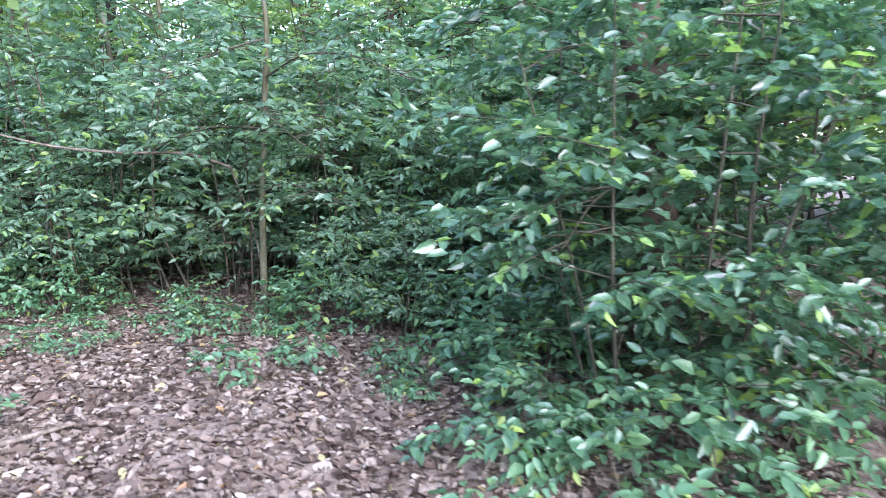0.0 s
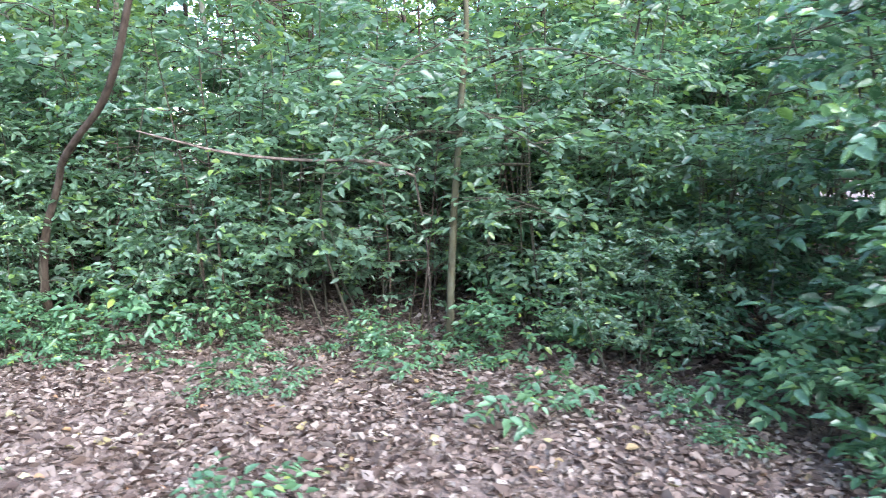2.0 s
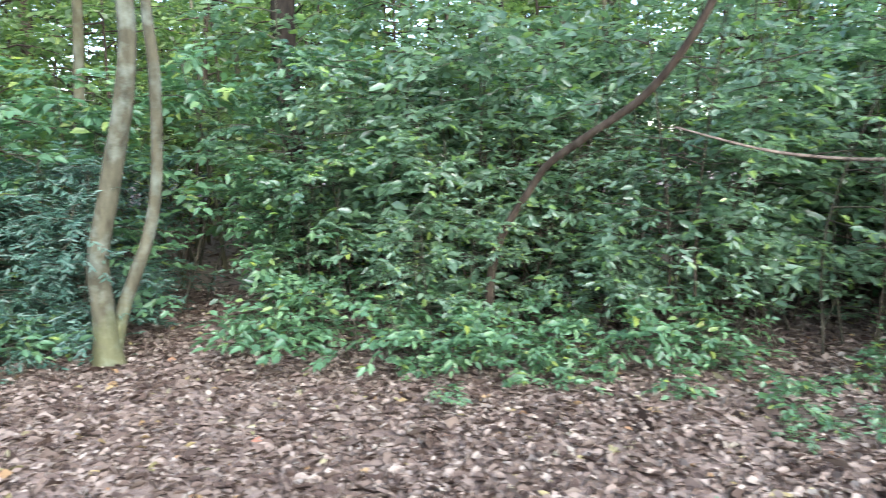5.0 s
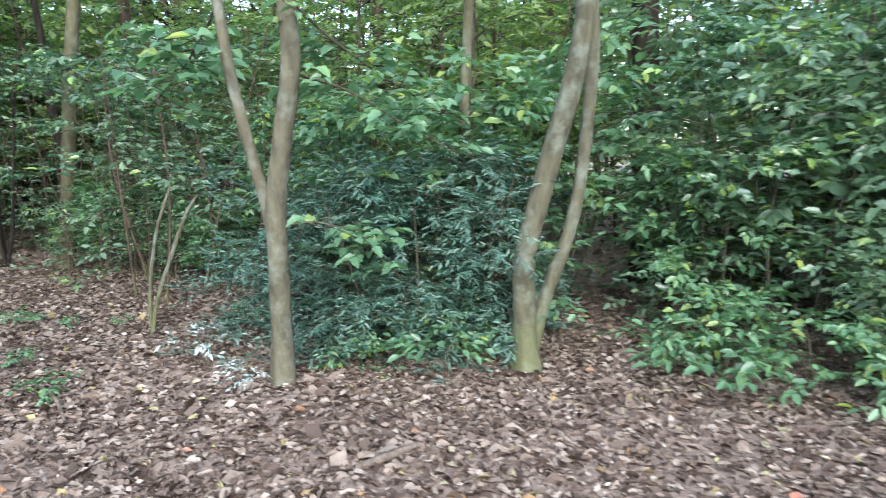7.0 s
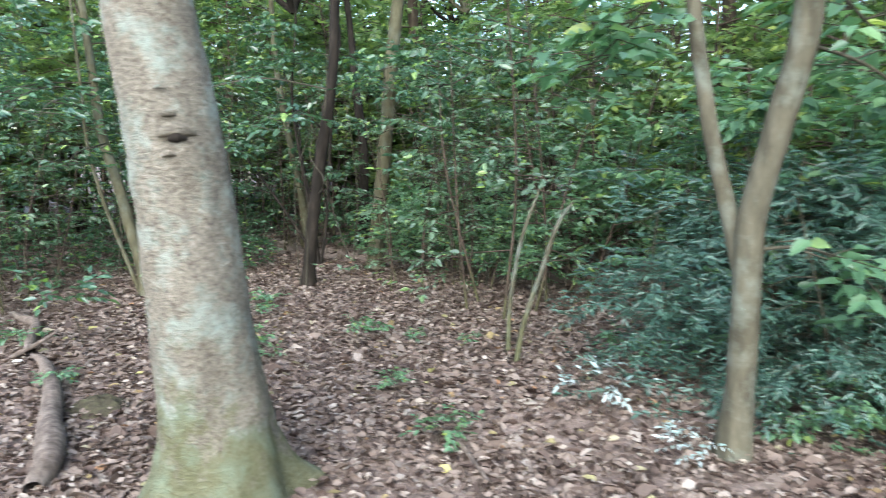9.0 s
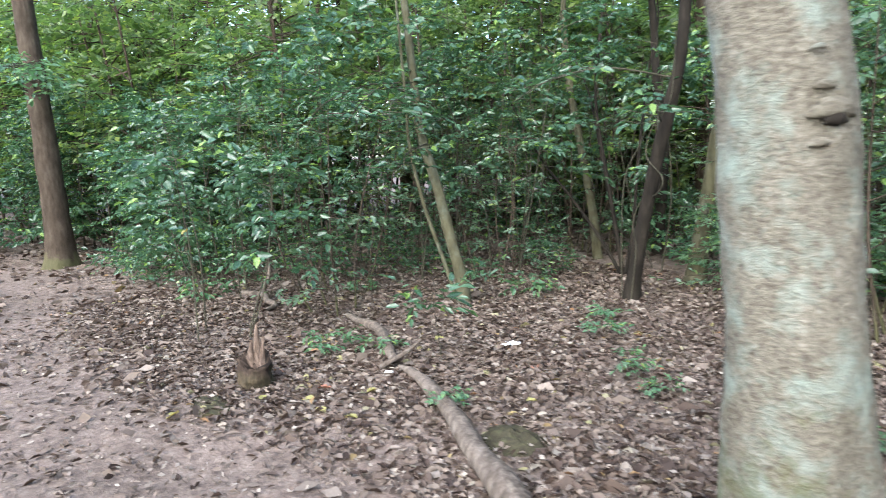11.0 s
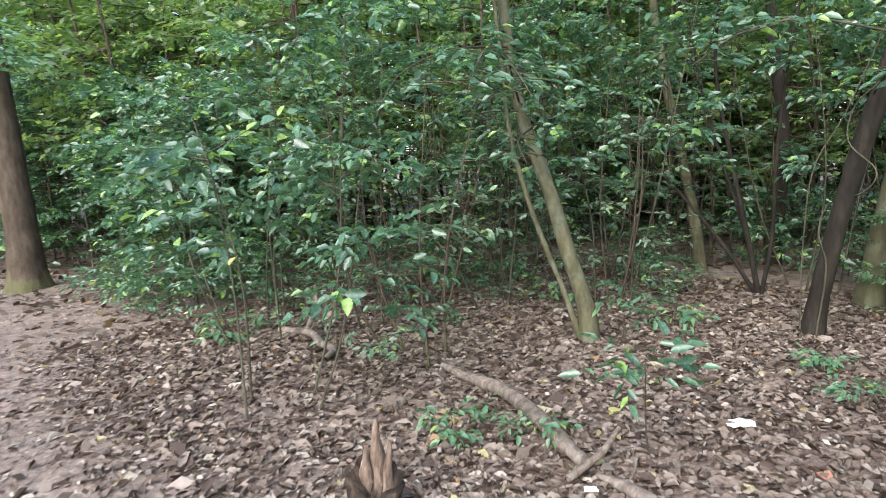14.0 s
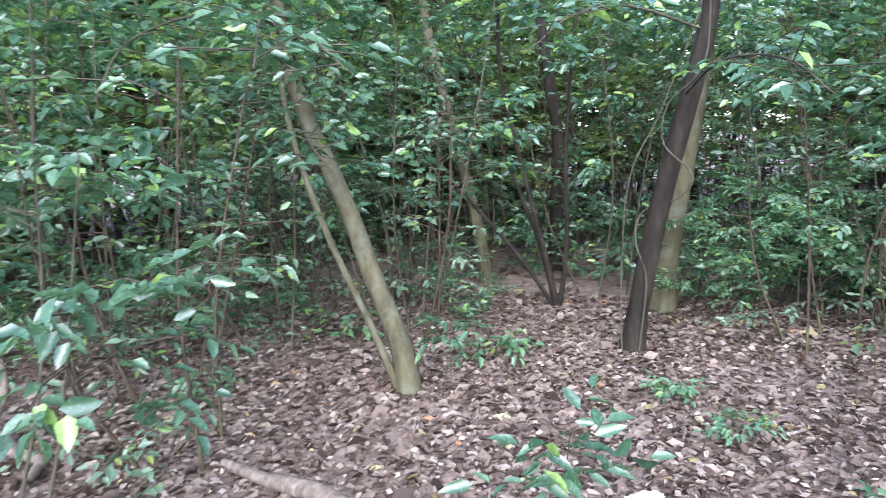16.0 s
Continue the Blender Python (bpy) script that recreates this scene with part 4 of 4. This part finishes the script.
silver = plant_kind("silvery_seedling", "pale silvery-leaved plant at the foot of a forked tree", "seedling", "silvery plants", SILVER, seed=171, h=0.34, spread=0.5, stems=4, branches=3, twigs=2, leaves=5, L=0.075, W=0.03, low=0.5, radius=0.004)
silver(-4.1, 4.0, 20, 0.75)
silver(-3.5, 3.7, 140, 0.5)
glossy = plant_kind("glossy_seedling", "knee-high glossy green seedling in leaf litter", "seedling", "glossy seedlings", LAUREL, seed=172, h=0.66, spread=0.28, stems=1, branches=6, twigs=2, leaves=5, L=0.11, W=0.045, low=0.72, radius=0.005)
glossy(-7.92, 3.08, 30, 1.0)
glossy(-9.0, 4.45, 200, 0.8)


# ---- dead wood and litter on the floor ----
def dead_branch(label, pieces, name="fallen_branch"):
    x, y, _ = pieces[0][0][0]
    ob = thing(name, (x, y, 0), label, "branch")
    for i, (pts, radii) in enumerate(pieces):
        p = [np.array(q, float) - [x, y, 0] + [0, 0, float(height(q[0], q[1]))] for q in pts]
        part("bough" if i == 0 else "side_branch", stem_mesh("bough", p, radii, 12, 8, 0.09, 0, i + 3), DEADWOOD, ob)


dead_branch("long weathered fallen branch lying crooked on litter", [
    ([(-9.62, 3.27, 0.03), (-9.3, 3.2, 0.05), (-8.98, 3.18, 0.055), (-8.6, 3.02, 0.05), (-8.28, 2.85, 0.05), (-8.0, 2.72, 0.05)], [0.022, 0.034, 0.042, 0.044, 0.042, 0.034]),
    ([(-8.02, 2.60, 0.03), (-8.0, 2.68, 0.06), (-7.98, 2.8, 0.1), (-8.0, 2.95, 0.15)], [0.018, 0.02, 0.018, 0.01])])
dead_branch("stout split fallen log lying beside the path", [
    ([(-7.95, 2.72, 0.03), (-7.7, 2.68, 0.045), (-7.4, 2.58, 0.055), (-7.0, 2.43, 0.06), (-6.6, 2.24, 0.065), (-6.25, 2.08, 0.07), (-5.95, 1.93, 0.06), (-5.8, 1.8, 0.03)], [0.012, 0.036, 0.045, 0.052, 0.060, 0.068, 0.066, 0.044])], "fallen_log")
dead_branch("small crooked dead branch on the litter", [
    ([(-11.2, 2.87, 0.03), (-10.9, 2.98, 0.05), (-10.6, 2.9, 0.06), (-10.42, 2.9, 0.05), (-10.3, 2.75, 0.03)], [0.03, 0.034, 0.032, 0.03, 0.018]),
    ([(-10.95, 2.97, 0.05), (-11.0, 3.1, 0.22), (-11.02, 3.12, 0.4)], [0.024, 0.022, 0.012])])
dead_branch("short pale stick lying on leaf litter", [([(-2.42, 2.88, 0.02), (-2.3, 2.98, 0.035), (-2.2, 3.12, 0.04)], [0.016, 0.022, 0.014])], "stick")
dead_branch("short dark stick lying on leaf litter", [([(2.55, 1.35, 0.02), (2.85, 1.5, 0.035), (3.15, 1.72, 0.03)], [0.012, 0.016, 0.01])], "stick")
dead_branch("thin pale stick lying on leaf litter", [([(-4.75, 3.35, 0.02), (-4.5, 3.22, 0.03), (-4.2, 3.0, 0.02)], [0.012, 0.014, 0.008])], "stick")
dead_branch("dark fallen log heap deeper in the wood", [
    ([(-9.1, 8.6, 0.12), (-8.8, 8.5, 0.16), (-8.4, 8.4, 0.18), (-8.0, 8.4, 0.15)], [0.08, 0.1, 0.09, 0.06]),
    ([(-9.0, 8.3, 0.05), (-8.7, 8.45, 0.28), (-8.4, 8.5, 0.40)], [0.04, 0.04, 0.02])], "fallen_log")
dead_branch("pale arching dead twig among shrub leaves", [
    ([(3.62, 3.95, 1.30), (3.29, 3.82, 1.40), (2.8, 3.80, 1.42), (2.3, 3.80, 1.47), (1.75, 3.80, 1.57)], [0.012, 0.012, 0.011, 0.009, 0.006]),
    ([(3.62, 3.95, 1.30), (3.76, 4.2, 0.7), (3.82, 4.4, -0.05)], [0.008, 0.007, 0.006])], "dead_twig")


def rotten_stump():
    """A broken stump: a mossy foot and splinters standing on one side."""
    x, y = -8.40, 1.86
    ob = thing("tree_stump", (x, y, float(height(x, y))), "small rotten broken tree stump with moss and splinters", "stump")
    rings, sides = 12, 26
    v = []
    for i in range(rings):
        k = i / (rings - 1)
        for j in range(sides):
            a = 2 * np.pi * j / sides
            r = 0.118 - 0.015 * k + 0.03 * np.exp(-k * 6) * (1 + 0.5 * np.sin(4 * a))
            r *= 1 + 0.34 * noise.noise(Vector((np.cos(a) * 3, np.sin(a) * 3, k * 2.5)))
            top = 0.18 + 0.05 * np.cos(a - 2.6) + 0.045 * noise.noise(Vector((np.cos(a) * 4, np.sin(a) * 4, 3.0))) + 0.008 * np.sin(7 * a)
            v.append((np.cos(a) * r, np.sin(a) * r, -0.03 + (top + 0.03) * k))
    for j in range(sides):
        a = 2 * np.pi * j / sides
        v.append((np.cos(a) * 0.03, np.sin(a) * 0.03, 0.11 + 0.02 * np.sin(5 * a)))
    q = [(i * sides + j, i * sides + (j + 1) % sides, (i + 1) * sides + (j + 1) % sides, (i + 1) * sides + j) for i in range(rings) for j in range(sides)]
    part("stump_foot", mesh_from("stump_foot", v, q, False), ROT, ob, "dark mossy rotten wood")
    for i, (dx, dy, h, r, lean) in enumerate([(-0.03, 0.045, 0.40, 0.036, -0.02), (0.015, 0.05, 0.33, 0.028, 0.018), (-0.065, 0.01, 0.29, 0.040, -0.012)]):
        part("splinter", stem_mesh("splinter", [(dx, dy, 0.08), (dx + lean * 0.5, dy, h * 0.6), (dx + lean, dy + 0.01, h)], [r, r * 0.85, r * 0.3], 11, 9, 0.4, 0, i), SPLINTER, ob, "reddish splintered wood")


rotten_stump()


def crumpled(name, x, y, size, label):
    bm = bmesh.new()
    bmesh.ops.create_grid(bm, x_segments=9, y_segments=7, size=size)
    for v in bm.verts:
        c = v.co.copy()
        v.co.z = 0.03 + 0.30 * size * noise.noise(c * 22 + Vector((x, y, 0))) + 0.2 * size * noise.noise(c * 50)
        v.co.x *= 1.25 + 0.3 * noise.noise(c * 18)
        v.co.y *= 0.75 + 0.3 * noise.noise(c * 15 + Vector((3, 0, 0)))
    bmesh.ops.solidify(bm, geom=bm.faces[:], thickness=0.003)
    me = bpy.data.meshes.new(name)
    bm.to_mesh(me)
    ob = part(name, me, PAPER)
    ob.matrix_basis = pose(x, y, float(height(x, y)) + 0.005, 0, 0, 40)
    tagged(ob, label, "litter")


crumpled("paper_scrap", -7.74, 3.60, 0.055, "crumpled white paper scrap lying on dead leaves")
crumpled("paper_scrap", -7.90, 2.60, 0.024, "small white paper scrap beside a fallen branch")


def fallen_leaf(x, y, size, material, label, seed):
    g = np.random.default_rng(seed)
    a = g.uniform(0, 2 * np.pi)
    me = leaves_mesh("fallen_leaf", [[0, 0, 0.018]], [[np.cos(a), np.sin(a), 0.12]], [[g.normal(0, 0.2), g.normal(0, 0.2), 1]], [size], [size * 0.6])
    ob = part("fallen_leaf", me, material)
    ob.matrix_basis = pose(x, y, float(height(x, y)))
    tagged(ob, label, "leaf", "bright fallen leaves")


spots = [(-7.95, 2.19, 0), (-7.85, 2.02, 1), (-7.6, 1.95, 1), (-7.4, 2.05, 1), (-7.7, 2.3, 1), (-8.9, 2.2, 0), (-8.55, 2.05, 0), (-8.05, 1.75, 1), (-8.6, 2.4, 1), (-4.84, 3.85, 1), (-5.3, 4.1, 1), (-3.9, 3.4, 1), (-4.4, 3.0, 1), (-3.1, 2.5, 0), (-3.3, 2.9, 0), (-2.7, 2.6, 0), (-9.3, 2.5, 1), (-8.9, 1.6, 1), (-7.3, 3.4, 0), (1.5, 3.8, 0), (2.4, 3.9, 0), (-7.2, 1.8, 1), (-6.9, 2.9, 1), (-9.1, 3.6, 1), (-8.3, 3.3, 1), (-1.6, 3.6, 0), (-0.6, 3.2, 0), (3.9, 3.2, 0), (-8.2, 1.3, 1), (-8.8, 2.9, 1)]
for i, (x, y, k) in enumerate(spots[::2] + spots[1:8:2]):
    fallen_leaf(x, y, rng.uniform(0.07, 0.11), (ORANGE, YELLOW)[k], ("single orange-red fallen leaf on the litter", "single yellow fallen leaf on the litter")[k], i)


def mossy_mound(x, y, rx, ry, rise, label):
    """A low hump of dark earth overgrown with moss."""
    rings, sides = 9, 28
    v = []
    for i in range(rings):
        k = i / (rings - 1)
        for j in range(sides):
            a = 2 * np.pi * j / sides
            r = (1 - k) * (1 + 0.25 * noise.noise(Vector((np.cos(a) * 1.5 + x, np.sin(a) * 1.5, 0))))
            z = rise * (1 - (1 - k) ** 2) * (1 + 0.5 * noise.noise(Vector((np.cos(a) * r * 4, np.sin(a) * r * 4, 2.0))))
            v.append((np.cos(a) * r * rx, np.sin(a) * r * ry, z - 0.02))
    q = [(i * sides + j, i * sides + (j + 1) % sides, (i + 1) * sides + (j + 1) % sides, (i + 1) * sides + j) for i in range(rings - 1) for j in range(sides)]
    ob = part("mossy_mound", mesh_from("mossy_mound", v, q, True), MOSS)
    ob.matrix_basis = pose(x, y, float(height(x, y)) + 0.01)
    tagged(ob, label, "mound")


mossy_mound(-6.60, 2.52, 0.24, 0.17, 0.07, "low hump of dark earth with moss beside a fallen log")
mossy_mound(-8.25, 1.50, 0.20, 0.13, 0.034, "low mossy patch of earth beside the dirt path")

# one yellowed leaf on a shrub beside the path
part("yellow_leaf", leaves_mesh("yellow_leaf", [[0.33, -0.33, 1.03]], [[0.6, -0.8, -0.2]], [[0, -0.6, 0.8]], [0.10], [0.055]), YELLOW, wayside_shrub, "yellowed leaf")
